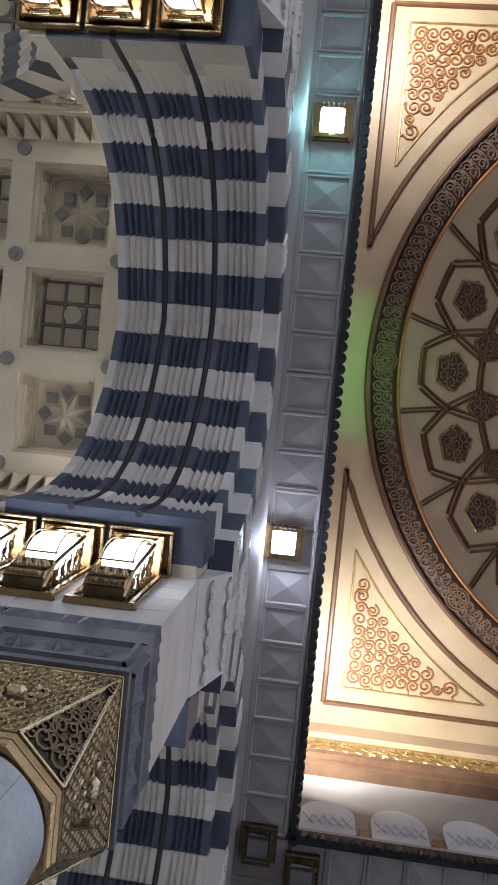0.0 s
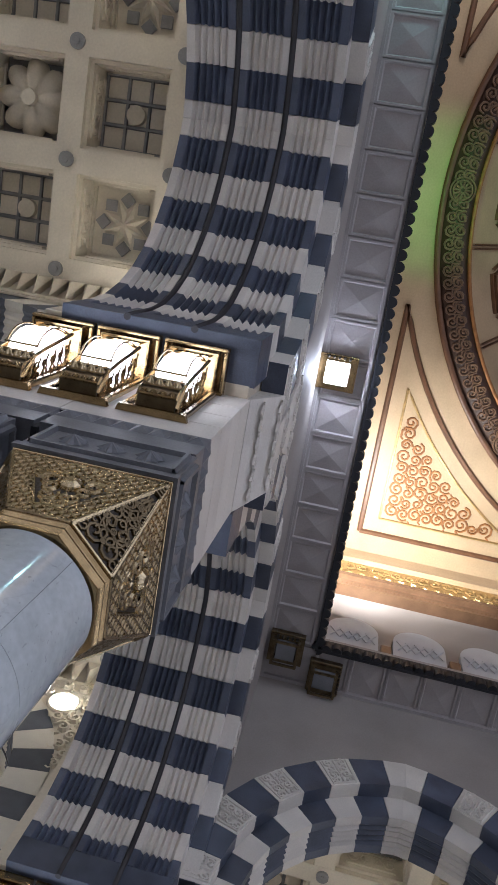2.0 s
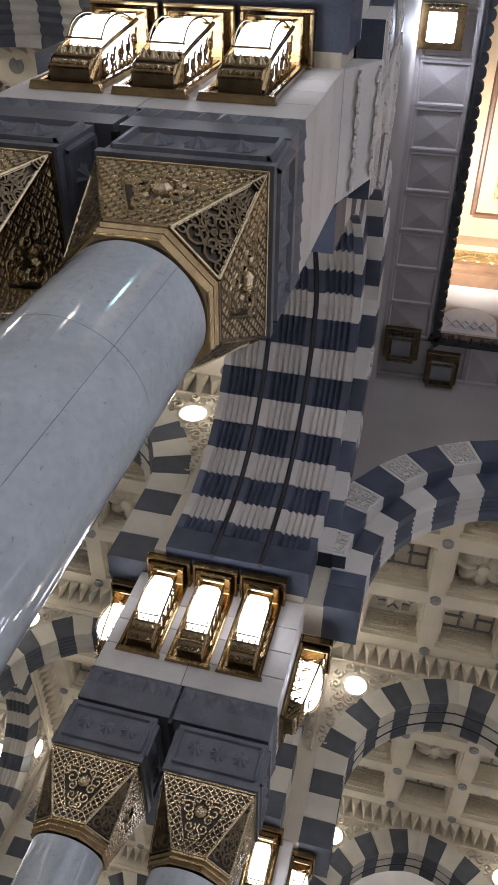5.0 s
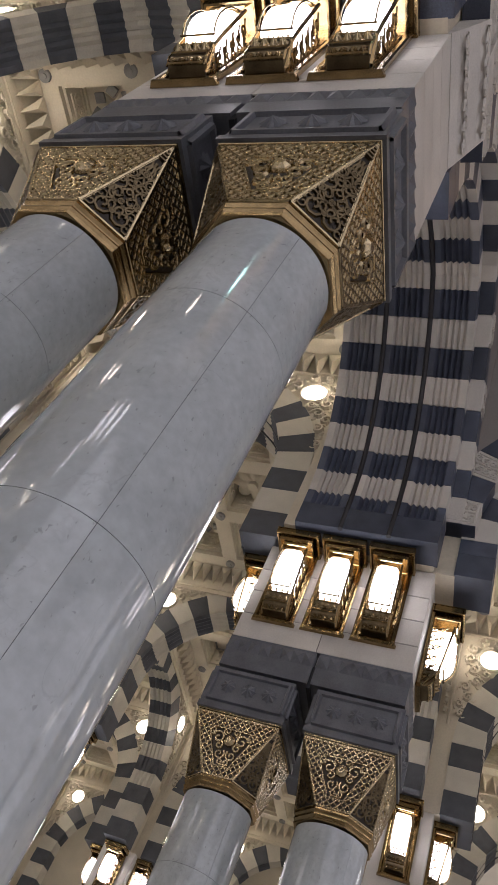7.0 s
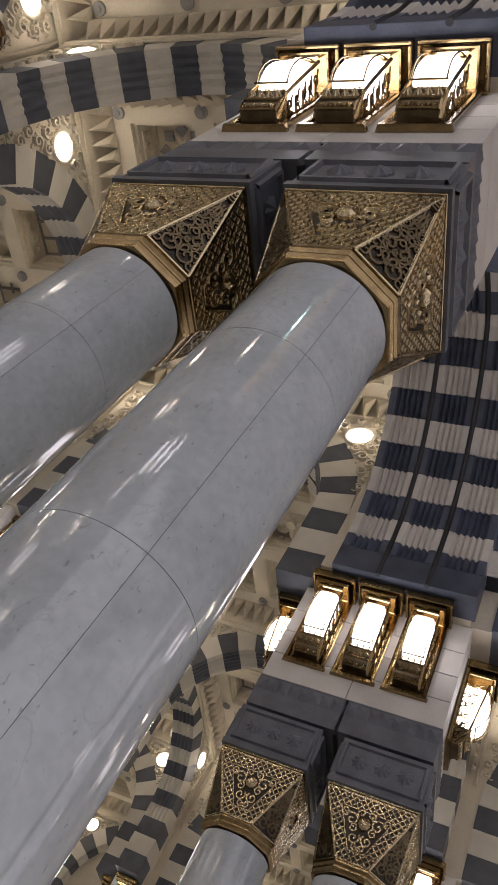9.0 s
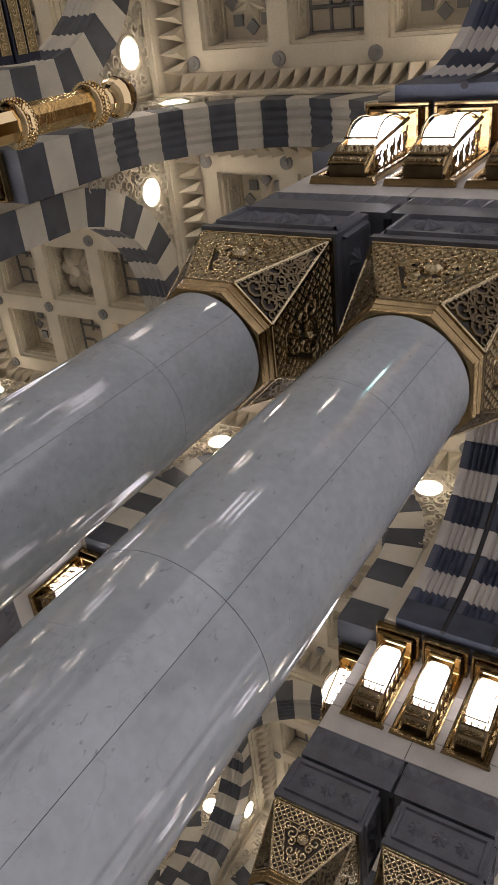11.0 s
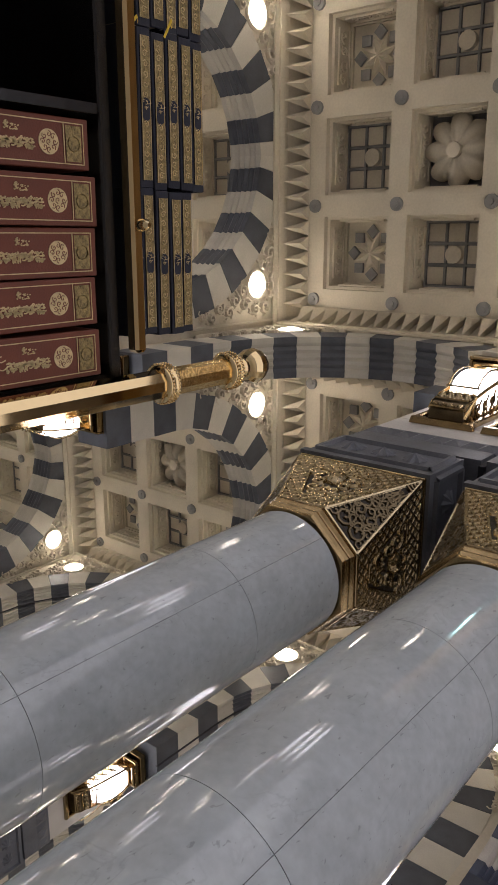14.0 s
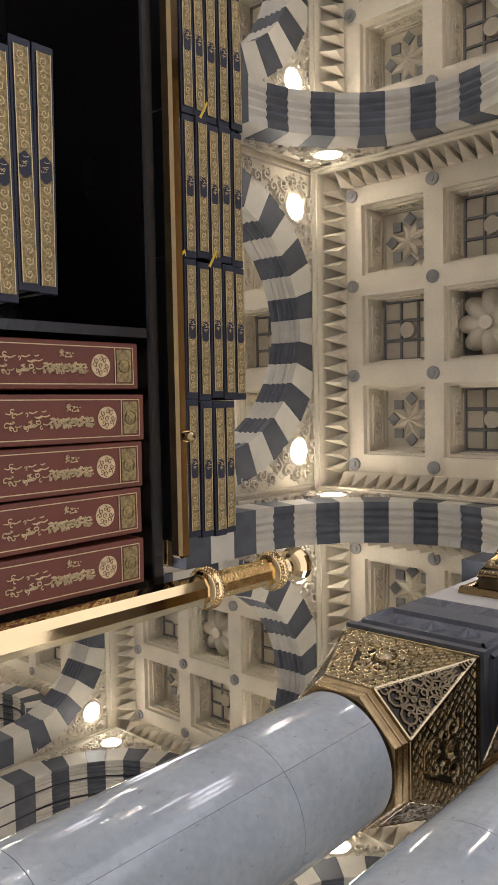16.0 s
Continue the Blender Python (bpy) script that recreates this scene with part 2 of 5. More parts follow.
# ---- arches ----
def pleat_profile(depth, sections, pleats, margin, groove, amp, flat=0.05):
    """Across the soffit: (y, height into the stone). Each section is ribbed between two flat margins."""
    pts = [(-depth / 2, 0.0), (-depth / 2 + margin, 0.0)]
    w = (depth - 2 * margin - groove * (sections - 1)) / sections
    y = -depth / 2 + margin
    for s in range(sections):
        pts.append((y + flat, 0.0))
        p = (w - 2 * flat) / pleats
        for k in range(pleats):
            pts += [(y + flat + p * (k + 0.5), amp), (y + flat + p * (k + 1), 0.0)]
        y += w
        pts.append((y, 0.0))
        if s < sections - 1:
            pts += [(y + 0.004, 0.05), (y + groove - 0.004, 0.05), (y + groove, 0.0)]
            y += groove
    pts.append((depth / 2, 0.0))
    return pts


def voussoir(name, R, thick, dth, profile, mtl, steps=1):
    """One wedge of an arch ring about the y axis, from angle 0 to dth."""
    bm = bmesh.new()
    inner, outer = [], []
    for s in range(steps + 1):
        a = 0.0015 + (dth - 0.003) * s / steps
        c, q = math.cos(a), math.sin(a)
        inner.append([bm.verts.new(((R + h) * c, y, (R + h) * q)) for y, h in profile])
        outer.append([bm.verts.new(((R + thick) * c, y, (R + thick) * q)) for y in (profile[0][0], profile[-1][0])])
    for s in range(steps):
        for i in range(len(profile) - 1):
            bm.faces.new((inner[s][i], inner[s][i + 1], inner[s + 1][i + 1], inner[s + 1][i]))
        bm.faces.new((outer[s][0], outer[s + 1][0], outer[s + 1][1], outer[s][1]))
        bm.faces.new((inner[s][0], inner[s + 1][0], outer[s + 1][0], outer[s][0]))
        bm.faces.new((inner[s][-1], outer[s][1], outer[s + 1][1], inner[s + 1][-1]))
    for s in (0, steps):
        bm.faces.new((*inner[s], outer[s][1], outer[s][0]))
    return mdata(name, bm, mtl)


def keystone(name, R, thick, a0, off, profile, mtl):
    """Half a keystone: from the angle a0 up to the arch's middle plane."""
    bm = bmesh.new()
    a0 += 0.0015

    def at(r, y, end):
        a = math.acos(off / r) if end else a0
        return bm.verts.new((r * math.cos(a) + (0.001 if end else 0), y, r * math.sin(a)))

    inner = [[at(R + h, y, e) for y, h in profile] for e in (False, True)]
    outer = [[at(R + thick, y, e) for y in (profile[0][0], profile[-1][0])] for e in (False, True)]
    for i in range(len(profile) - 1):
        bm.faces.new((inner[0][i], inner[0][i + 1], inner[1][i + 1], inner[1][i]))
    bm.faces.new((outer[0][0], outer[1][0], outer[1][1], outer[0][1]))
    bm.faces.new((inner[0][0], inner[1][0], outer[1][0], outer[0][0]))
    bm.faces.new((inner[0][-1], outer[0][1], outer[1][1], inner[1][-1]))
    for s in (0, 1):
        bm.faces.new((*inner[s], outer[s][1], outer[s][0]))
    return mdata(name, bm, mtl)


def stilt(name, half, thick, h, profile, mtl):
    bm = bmesh.new()
    rows = []
    for z in (0.003, h - 0.003):
        rows.append([bm.verts.new((half + d, y, z)) for y, d in profile] + [bm.verts.new((half + thick, profile[-1][0], z)), bm.verts.new((half + thick, profile[0][0], z))])
    n = len(rows[0])
    for i in range(n):
        bm.faces.new((rows[0][i], rows[0][(i + 1) % n], rows[1][(i + 1) % n], rows[1][i]))
    for r in rows:
        bm.faces.new(r)
    return mdata(name, bm, mtl)


HALFTURN = Matrix.Rotation(math.pi, 4, "Z")


class ArchKind:
    """The alike stones of one kind of pointed arch: clear half-span, point offset, ring depth and thickness."""

    def __init__(self, half, off, thick, profile, n, spring, foot, first=0, courses=3, carved=False, mats=None):
        self.half, self.off, self.thick, self.n, self.spring, self.foot, self.first, self.courses = half, off, thick, n, spring, foot, first, courses
        self.R = half + off
        self.top = math.acos(off / self.R)
        self.dth = self.top / (n - 0.5)
        mats = mats or (DARK, PALE)
        self.wedges = [voussoir("voussoir", self.R, thick, self.dth, profile, m) for m in mats]
        self.key = [keystone("voussoir", self.R, thick, self.top - self.dth / 2, off, profile, m) for m in mats]
        self.h = (spring - foot) / courses
        flat = [profile[0], profile[-1]]
        ribbed = courses == 1 and len(profile) > 2
        self.stilts = [stilt("voussoir", half, thick, self.h * (0.6 if ribbed else 1.0), flat, m) for m in mats]
        self.ribbed = [stilt("voussoir", half, thick, self.h * 0.4, profile, m) for m in mats] if ribbed else None
        self.carving = self.carve(profile[0][0]) if carved else None

    def carve(self, y):
        """Leaf scrolls in low relief on the outer face of a light stone."""
        bm = bmesh.new()
        mid = self.dth / 2
        for k in range(4):
            r = self.R + self.thick * (0.16 + 0.22 * k)
            for sg in (1, -1):
                a = mid + sg * self.dth * 0.2
                c = (r * math.cos(a), r * math.sin(a))
                rib(bm, [(u, y, v) for u, v in spiral(c, 0.075, 1.3, a + k * 2, sg, 9)], 0.035, 0.022, (0, -1, 0))
            c = (r * math.cos(mid), r * math.sin(mid))
            rib(bm, [(c[0] + 0.05 * math.cos(mid) * t, y, c[1] + 0.05 * math.sin(mid) * t) for t in (-1, 0, 1)], 0.04, 0.025, (0, -1, 0))
        for a0, a1, r0, r1 in ((0.12, 0.88, 0.06, 0.06), (0.12, 0.88, 0.94, 0.94), (0.12, 0.12, 0.06, 0.94), (0.88, 0.88, 0.06, 0.94)):
            pts = []
            for t in (0, 0.5, 1):
                a, r = self.dth * (a0 + (a1 - a0) * t), self.R + self.thick * (r0 + (r1 - r0) * t)
                pts.append((r * math.cos(a), y, r * math.sin(a)))
            rib(bm, pts, 0.03, 0.018, (0, -1, 0))
        return mdata("relief", bm, PALE)

    def build(self, parent, place):
        for side in (Matrix.Identity(4), HALFTURN):
            for c in range(self.courses):
                part("voussoir", self.stilts[(c + self.first) % 2], None, parent, at=place @ side @ Matrix.Translation((0, 0, self.foot + self.h * c)))
            if self.ribbed:
                part("voussoir", self.ribbed[self.first % 2], None, parent, at=place @ side @ Matrix.Translation((0, 0, self.foot + self.h * 0.6)))
            for i in range(self.n):
                k = (i + self.first + self.courses) % 2
                me = self.wedges[k] if i < self.n - 1 else self.key[k]
                at = place @ side @ Matrix.Translation((-self.off, 0, self.spring)) @ Matrix.Rotation(-self.dth * i if i < self.n - 1 else 0.0, 4, "Y")
                stone = part("voussoir", me, None, parent, at=at)
                if self.carving and k == 1 and i < self.n - 1 and side is not HALFTURN:
                    part("relief", self.carving, None, stone)
                elif self.carving and k == 1 and i < self.n - 1:
                    part("relief", self.carving, None, stone, at=Matrix.Diagonal((1, -1, 1, 1)))

    def width_at(self, z):
        """Half the width of the ring's outer outline at that height."""
        r = self.R + self.thick
        d = max(z - self.spring, 0.0)
        return math.sqrt(max(r * r - d * d, self.off ** 2)) - self.off

    def curve(self, extra=0.0, n=24, foot=None):
        """The outline at that distance outside the intrados, from the right foot to the left one."""
        r = self.R + extra
        top = math.acos(self.off / r)
        right = [(-self.off + r * math.cos(top * i / n), self.spring + r * math.sin(top * i / n)) for i in range(n + 1)]
        pts = [(self.half + extra, self.foot if foot is None else foot)] + right
        return pts + [(-x, z) for x, z in pts[::-1]][1:]


def spandrel(bm, curve, x0, x1, top, y0, y1, mi=0):
    """A wall from x0 to x1, pierced by the arch outline, up to top, from y0 to y1."""
    foot = curve[0][1]
    pts = [(x1, foot), *curve, (x0, foot)]
    for y in (y0, y1):
        for (xa, za), (xb, zb) in zip(pts, pts[1:]):
            if abs(xa - xb) < 1e-6:
                continue
            poly(bm, [(xa, y, za), (xb, y, zb), (xb, y, top), (xa, y, top)], mi)
    for (xa, za), (xb, zb) in zip(pts, pts[1:]):
        poly(bm, [(xa, y0, za), (xb, y0, zb), (xb, y1, zb), (xa, y1, za)], mi)
    poly(bm, [(x0, y0, top), (x1, y0, top), (x1, y1, top), (x0, y1, top)], mi)
    for x in (x0, x1):
        poly(bm, [(x, y0, foot), (x, y1, foot), (x, y1, top), (x, y0, top)], mi)
    return bm


# arcade of paired columns along the dome hall
ARC_Y0, ARC_Y1 = 0.93, 2.72
ARC_D = ARC_Y1 - ARC_Y0
BIG = ArchKind(2.0, 0.36, 0.42, pleat_profile(ARC_D, 3, 5, 0.02, 0.07, 0.05, 0.075), 9, 8.15, ZSPR0, 0, 1)
OUTER = ArchKind(2.27, 0.38, 0.52, [(-0.11, 0.0), (0.11, 0.0)], 9, 8.2, 8.188, 0, 1, carved=True)
SMALL = ArchKind(1.92, 0.12, 0.55, pleat_profile(0.62, 1, 4, 0.04, 0, 0.035), 9, 8.88, ZSPR0, 0, 3, mats=(DARKGREY, CREAMBLOCK))
SMALL2 = ArchKind(1.92, 0.12, 0.55, pleat_profile(1.0, 3, 3, 0.02, 0.05, 0.035, 0.03), 9, 8.88, ZSPR0, 0, 3, mats=(DARKGREY, CREAMBLOCK))
EAST = ArchKind(1.98, 0.3, 0.45, pleat_profile(0.6, 1, 4, 0.08, 0, 0.04), 9, 8.15, ZSPR0, 0, 1)


def arcade_wall(index, place, tall, label):
    """A bay of the dome hall's wall: double ring of stones to the hall, one deep ribbed soffit."""
    w = thing(f"wall_{index}", place, label, "arcade wall", kind="structure")
    bm = bmesh.new()
    spandrel(bm, OUTER.curve(0.51, foot=8.22), -3.0, 3.0, tall, YWALL + 0.004, YWALL + 0.22)
    part("wall_face", bm, TAUPE, w)
    bm = bmesh.new()
    spandrel(bm, BIG.curve(0.41), -3.0, 3.0, ZCEIL - 0.45, YWALL + 0.226, ARC_Y1 - 0.02)
    part("wall_core", bm, CREAM, w)
    BIG.build(w, Matrix.Translation((0, (ARC_Y0 + ARC_Y1) / 2, 0)))
    OUTER.build(w, Matrix.Translation((0, YWALL + 0.1, 0)))
    # two cables in the grooves of the soffit
    wd = (ARC_D - 0.04 - 0.14) / 3
    for k in (0, 1):
        y = ARC_Y0 + 0.02 + wd * (k + 1) + 0.07 * k + 0.035
        bm = bmesh.new()
        tube(bm, [(x, y, z) for x, z in BIG.curve(0.012)], 0.034, 8)
        part("cable", bm, BLACKRUB, w, "black cable laid in a groove of the soffit")
    return w


arcs = []
for i, k in enumerate((-1, 0, 1)):
    arcs.append(arcade_wall(f"north_{i+1}", Matrix.Translation((PX - 3 + 6 * k, 0, 0)), ZSTRIP, "arcade wall of striped pale and dark stone with ribbed soffit"))


def bay_wall(name, place, kind, top=ZCEIL - 0.42, depth=0.62):
    w = thing(name, place, "cream stone wall with a striped pointed arch", "wall", kind="structure")
    bm = bmesh.new()
    spandrel(bm, kind.curve(kind.thick - 0.01), -3.0, 3.0, top, -depth / 2 + 0.03, depth / 2 - 0.03)
    part("wall_core", bm, CREAM, w)
    kind.build(w, Matrix.Identity(4))
    if depth > 0.9:
        for y in (-0.183, 0.183):
            part("cable", tube(bmesh.new(), [(x, y, z) for x, z in kind.curve(0.008)], 0.022, 6), BLACKRUB, w, "black cable laid in a groove of the soffit")
    return w


QUARTER = Matrix.Rotation(math.pi / 2, 4, "Z")
n = 0
for k in (-2, -1, 0, 1, 2, 3, 4):
    for m in (0, 1, 2):
        n += 1
        bay_wall(f"wall_cross_{n}", Matrix.Translation((NXC + 3 + 6 * k, NYC + 6 * m, 0)) @ QUARTER, *((SMALL2, ZCEIL - 0.42, 1.0) if k == 1 else (SMALL,)))
for k in (-2, -1, 0, 1, 2, 3, 4):
    for m in (0, 1, 2):
        n += 1
        bay_wall(f"wall_row_{n}", Matrix.Translation((NXC + 6 * k, NYC + 3 + 6 * m, 0)), SMALL)

# east side of the dome hall and the bays behind it
EYC = -1.7
PXC = NXC + 12
ex = thing("wall_east_1", Matrix.Translation((0, 0, 0)), "arcade wall of striped pale and dark stone under the dome edge", "arcade wall", kind="structure")
for m in (0, 1):
    pl = Matrix.Translation((XWALL - YWALL, EYC - 6 * m, 0)) @ Matrix.Rotation(-math.pi / 2, 4, "Z")
    bm = bmesh.new()
    spandrel(bm, OUTER.curve(0.51, foot=8.22), -3.0, 3.0, ZSTRIP, YWALL + 0.004, YWALL + 0.2)
    part("wall_face", bm, TAUPE, ex, at=pl)
    bm = bmesh.new()
    spandrel(bm, EAST.curve(0.44), -3.0, 3.0, ZCEIL - 0.4, YWALL + 0.23, YWALL + 0.78)
    part("wall_core", bm, CREAM, ex, at=pl)
    OUTER.build(ex, pl @ Matrix.Translation((0, YWALL + 0.1, 0)))
    EAST.build(ex, pl @ Matrix.Translation((0, YWALL + 0.2 + 0.3, 0)))
for m in (0, 1):
    for k in (0, 1):
        n += 1
        bay_wall(f"wall_cross_{n}", Matrix.Translation((PXC + 3 + 6 * k, EYC - 6 * m, 0)) @ QUARTER, SMALL2, depth=1.0)
        n += 1
        bay_wall(f"wall_row_{n}", Matrix.Translation((PXC + 6 * k, EYC - 3 - 6 * m, 0)), SMALL)
for k in (0, 1):
    n += 1
    bay_wall(f"wall_row_{n}", Matrix.Translation((PXC + 6 * k, EYC + 3.1, 0)), SMALL)
    n += 1
    bay_wall(f"wall_row_{n}", Matrix.Translation((PXC + 6 * k, NYC - 3, 0)), SMALL)
# plain walls that close the far ends in view
for i, (x0, x1, y0, y1) in enumerate(((-24, 30, 20.6, 21.0), (25.9, 26.3, -24, 21))):
    far = part(f"wall_far_{i+1}", bx(x0, x1, y0, y1, 0, 20), CREAM)
    tagged(far, "plain cream stone wall at the far end of the hall", "wall", kind="structure")


# ---- coffered ceilings ----
S = 1.512


def ceiling_mesh():
    """Three by three coffers between beams with round bosses, and a cornice of triangular teeth. The beams' undersides lie at 0."""
    bm = bmesh.new()
    half, edge = 1.5 * S, 2.66
    bw = 0.17
    D = 0.62
    # beams
    for i in range(4):
        c = -half + i * S
        for ax in (0, 1):
            a0, a1 = c - bw, c + bw
            b0, b1 = -half - bw, half + bw
            z0 = 0.0 if ax else 0.004
            if ax:
                box(bm, a0, a1, b0, b1, z0, D)
                box(bm, a0 - 0.05, a1 + 0.05, b0, b1, 0.1, D - 0.01)
            else:
                box(bm, b0, b1, a0, a1, z0, D)
                box(bm, b0, b1, a0 - 0.05, a1 + 0.05, 0.104, D - 0.014)
    # back of the coffers
    box(bm, -edge, edge, -edge, edge, D, D + 0.1)
    for i in range(3):
        for j in range(3):
            cx, cy = -half + (i + 0.5) * S, -half + (j + 0.5) * S
            hw = S / 2 - bw - 0.05
            # carved panel on each inner side
            for ax, sg in ((0, 1), (0, -1), (1, 1), (1, -1)):
                for u0, u1, dep in ((-hw + 0.12, hw - 0.12, 0.03),):
                    if ax == 0:
                        x = cx + sg * hw
                        box(bm, min(x, x - sg * dep), max(x, x - sg * dep), cy + u0, cy + u1, 0.2, 0.24)
                        box(bm, min(x, x - sg * dep), max(x, x - sg * dep), cy + u0, cy + u1, 0.5, 0.54)
                        for q in range(4):
                            v = cy + u0 + (u1 - u0) * (q + 0.5) / 4
                            nx = (-sg, 0, 0)
                            rib(bm, [(x, v + a, 0.37 + b) for a, b in spiral((0, 0), 0.1, 1.2, q, 1 if q % 2 else -1, 8)], 0.035, 0.02, nx)
                    else:
                        y = cy + sg * hw
                        box(bm, cx + u0, cx + u1, min(y, y - sg * dep), max(y, y - sg * dep), 0.2, 0.24)
                        box(bm, cx + u0, cx + u1, min(y, y - sg * dep), max(y, y - sg * dep), 0.5, 0.54)
                        for q in range(4):
                            v = cx + u0 + (u1 - u0) * (q + 0.5) / 4
                            rib(bm, [(v + a, y, 0.37 + b) for a, b in spiral((0, 0), 0.1, 1.2, q, 1 if q % 2 else -1, 8)], 0.035, 0.02, (0, -sg, 0))
            zb = D - 0.002
            if (i + j) % 2:
                # grille of nine panes with a round boss
                g = hw - 0.04
                box(bm, cx - g, cx + g, cy - g, cy + g, zb - 0.02, zb, 1)
                for q in range(4):
                    u = -g + 2 * g * q / 3
                    t = 0.018
                    box(bm, cx + u - t, cx + u + t, cy - g - t, cy + g + t, zb - 0.09, zb - 0.02, 1)
                    box(bm, cx - g - t, cx + g + t, cy + u - t, cy + u + t, zb - 0.086, zb - 0.02, 1)
                for a in range(3):
                    for b in range(3):
                        x, y = cx + g * (a - 1) * 2 / 3, cy + g * (b - 1) * 2 / 3
                        box(bm, x - 0.135, x + 0.135, y - 0.135, y + 0.135, zb - 0.06, zb - 0.02)
                prism(bm, ngon(20, 0.135, c=(cx, cy)), zb - 0.16, zb - 0.02)
            elif i == 1:
                # eight-petalled hanging flower
                box(bm, cx - hw, cx + hw, cy - hw, cy + hw, zb - 0.01, zb, 1)
                rings = []
                for r0, z in ((0.62, 0.05), (0.6, -0.08), (0.36, -0.2), (0.14, -0.16)):
                    ring = []
                    for q in range(48):
                        a = math.tau * q / 48
                        lob = abs(math.cos(4 * a))
                        r = r0 * (0.76 + 0.24 * lob ** 0.7) * 0.88
                        ring.append(bm.verts.new((cx + r * math.cos(a), cy + r * math.sin(a), zb - 0.17 + z + 0.05 * (1 - lob))))
                    rings.append(ring)
                for a, b in zip(rings, rings[1:]):
                    for q in range(48):
                        bm.faces.new((a[q], a[(q + 1) % 48], b[(q + 1) % 48], b[q])).smooth = True
                bm.faces.new(rings[-1])
                prism(bm, ngon(16, 0.11, c=(cx, cy)), zb - 0.4, zb - 0.3)
            else:
                # eight-pointed star with grey lozenges between its points
                for f in (0.98,):
                    for sx in (-1, 1):
                        box(bm, cx + sx * hw - 0.05, cx + sx * hw + 0.05, cy - hw, cy + hw, zb - 0.06, zb)
                        box(bm, cx - hw, cx + hw, cy + sx * hw - 0.05, cy + sx * hw + 0.05, zb - 0.056, zb)
                apex = bm.verts.new((cx, cy, zb - 0.13))
                star = []
                for q in range(16):
                    r = 0.36 if q % 2 == 0 else 0.16
                    a = math.tau * (q + 1) / 16
                    star.append(bm.verts.new((cx + r * math.cos(a), cy + r * math.sin(a), zb - (0.035 if q % 2 else 0.05))))
                for q in range(16):
                    bm.faces.new((star[q], star[(q + 1) % 16], apex))
                for q in range(8):
                    a = math.tau * q / 8
                    c = (cx + 0.35 * math.cos(a), cy + 0.35 * math.sin(a))
                    e = 0.115
                    prism(bm, [(c[0] + e * math.cos(a + u), c[1] + e * math.sin(a + u)) for u in (0, math.pi / 2, math.pi, 3 * math.pi / 2)], zb - 0.05, zb, 1)
    # bosses where beams cross
    for i in range(4):
        for j in range(4):
            prism(bm, ngon(14, 0.105, c=(-half + i * S, -half + j * S)), -0.05, 0.01, 1)
            prism(bm, ngon(14, 0.045, c=(-half + i * S, -half + j * S)), -0.07, -0.04, 1)
    # rim that closes the ceiling down to the walls
    for q in range(4):
        rot = Matrix.Rotation(math.pi / 2 * q, 3, "Z")
        n0 = len(bm.verts)
        box(bm, edge + 0.02, 3.02, -3.02, 3.02, -0.415, D + 0.1)
        bm.verts.ensure_lookup_table()
        for v in bm.verts[n0:]:
            v.co = rot @ v.co
    # flat margin and toothed cornice
    m0, m1, zlow = half + 0.10, edge + 0.02, -0.50
    for q in range(4):
        rot = Matrix.Rotation(math.pi / 2 * q, 3, "Z")

        def P(x, y, z):
            return rot @ Vector((x, y, z))

        poly(bm, [P(m0, -m0, 0.02), P(m0, m0, 0.02), P(m0 + 0.05, m0 + 0.05, 0.02), P(m0 + 0.05, -m0 - 0.05, 0.02)])
        e0 = m0 + 0.05
        poly(bm, [P(e0, -e0, 0.02), P(e0, e0, 0.02), P(e0, e0, 0.3), P(e0, -e0, 0.3)])
        poly(bm, [P(e0, -e0, 0.3), P(e0, e0, 0.3), P(m1, m1, zlow + 0.25), P(m1, -m1, zlow + 0.25)])
        cnt = 20
        for t in range(cnt):
            ya, yb = -2.46 + 4.92 * t / cnt, -2.46 + 4.92 * (t + 1) / cnt
            ym = (ya + yb) / 2
            A, B = P(e0 - 0.02, ya, -0.012), P(e0 - 0.02, yb, -0.012)
            C = P(m1 - 0.05, ym, zlow + 0.08)
            T = P(e0 - 0.03, ym, -0.26)
            A2, B2, C2 = P(e0, ya, 0.32), P(e0, yb, 0.32), P(m1, ym, zlow + 0.3)
            a, b, c, t4, a2, b2, c2 = (bm.verts.new(v) for v in (A, B, C, T, A2, B2, C2))
            for fv in ((a, b, t4), (b, c, t4), (c, a, t4), (a, c, c2, a2), (c, b, b2, c2)):
                bm.faces.new(fv)
        for z0, z1, o in ((zlow - 0.04, zlow + 0.08, 0.06), (zlow - 0.14, zlow - 0.04, 0.03)):
            pts = [(m1 - o, -m1 + o), (m1 - o, m1 - o), (m1, m1), (m1, -m1)]
            lo = [bm.verts.new(P(x, y, z0)) for x, y in pts]
            hi = [bm.verts.new(P(x, y, z1)) for x, y in pts]
            for u in range(4):
                bm.faces.new((lo[u], lo[(u + 1) % 4], hi[(u + 1) % 4], hi[u]))
            bm.faces.new(lo)
    return mdata("coffered_ceiling", bm, CREAM, COFFERGREY)


CEIL = ceiling_mesh()
spots = [(NXC + 6 * k, NYC + 6 * m) for k in (-2, -1, 0, 1, 2, 3, 4) for m in (0, 1, 2)] + [(PXC + 6 * k, EYC - 6 * m) for k in (0, 1) for m in (0, 1)]
for i, (x, y) in enumerate(spots):
    c = part(f"ceiling_{i+1}", CEIL, at=Matrix.Translation((x, y, ZCEIL)))
    tagged(c, "cream coffered stone ceiling with stars, grilles and toothed cornice", "ceiling", kind="structure")


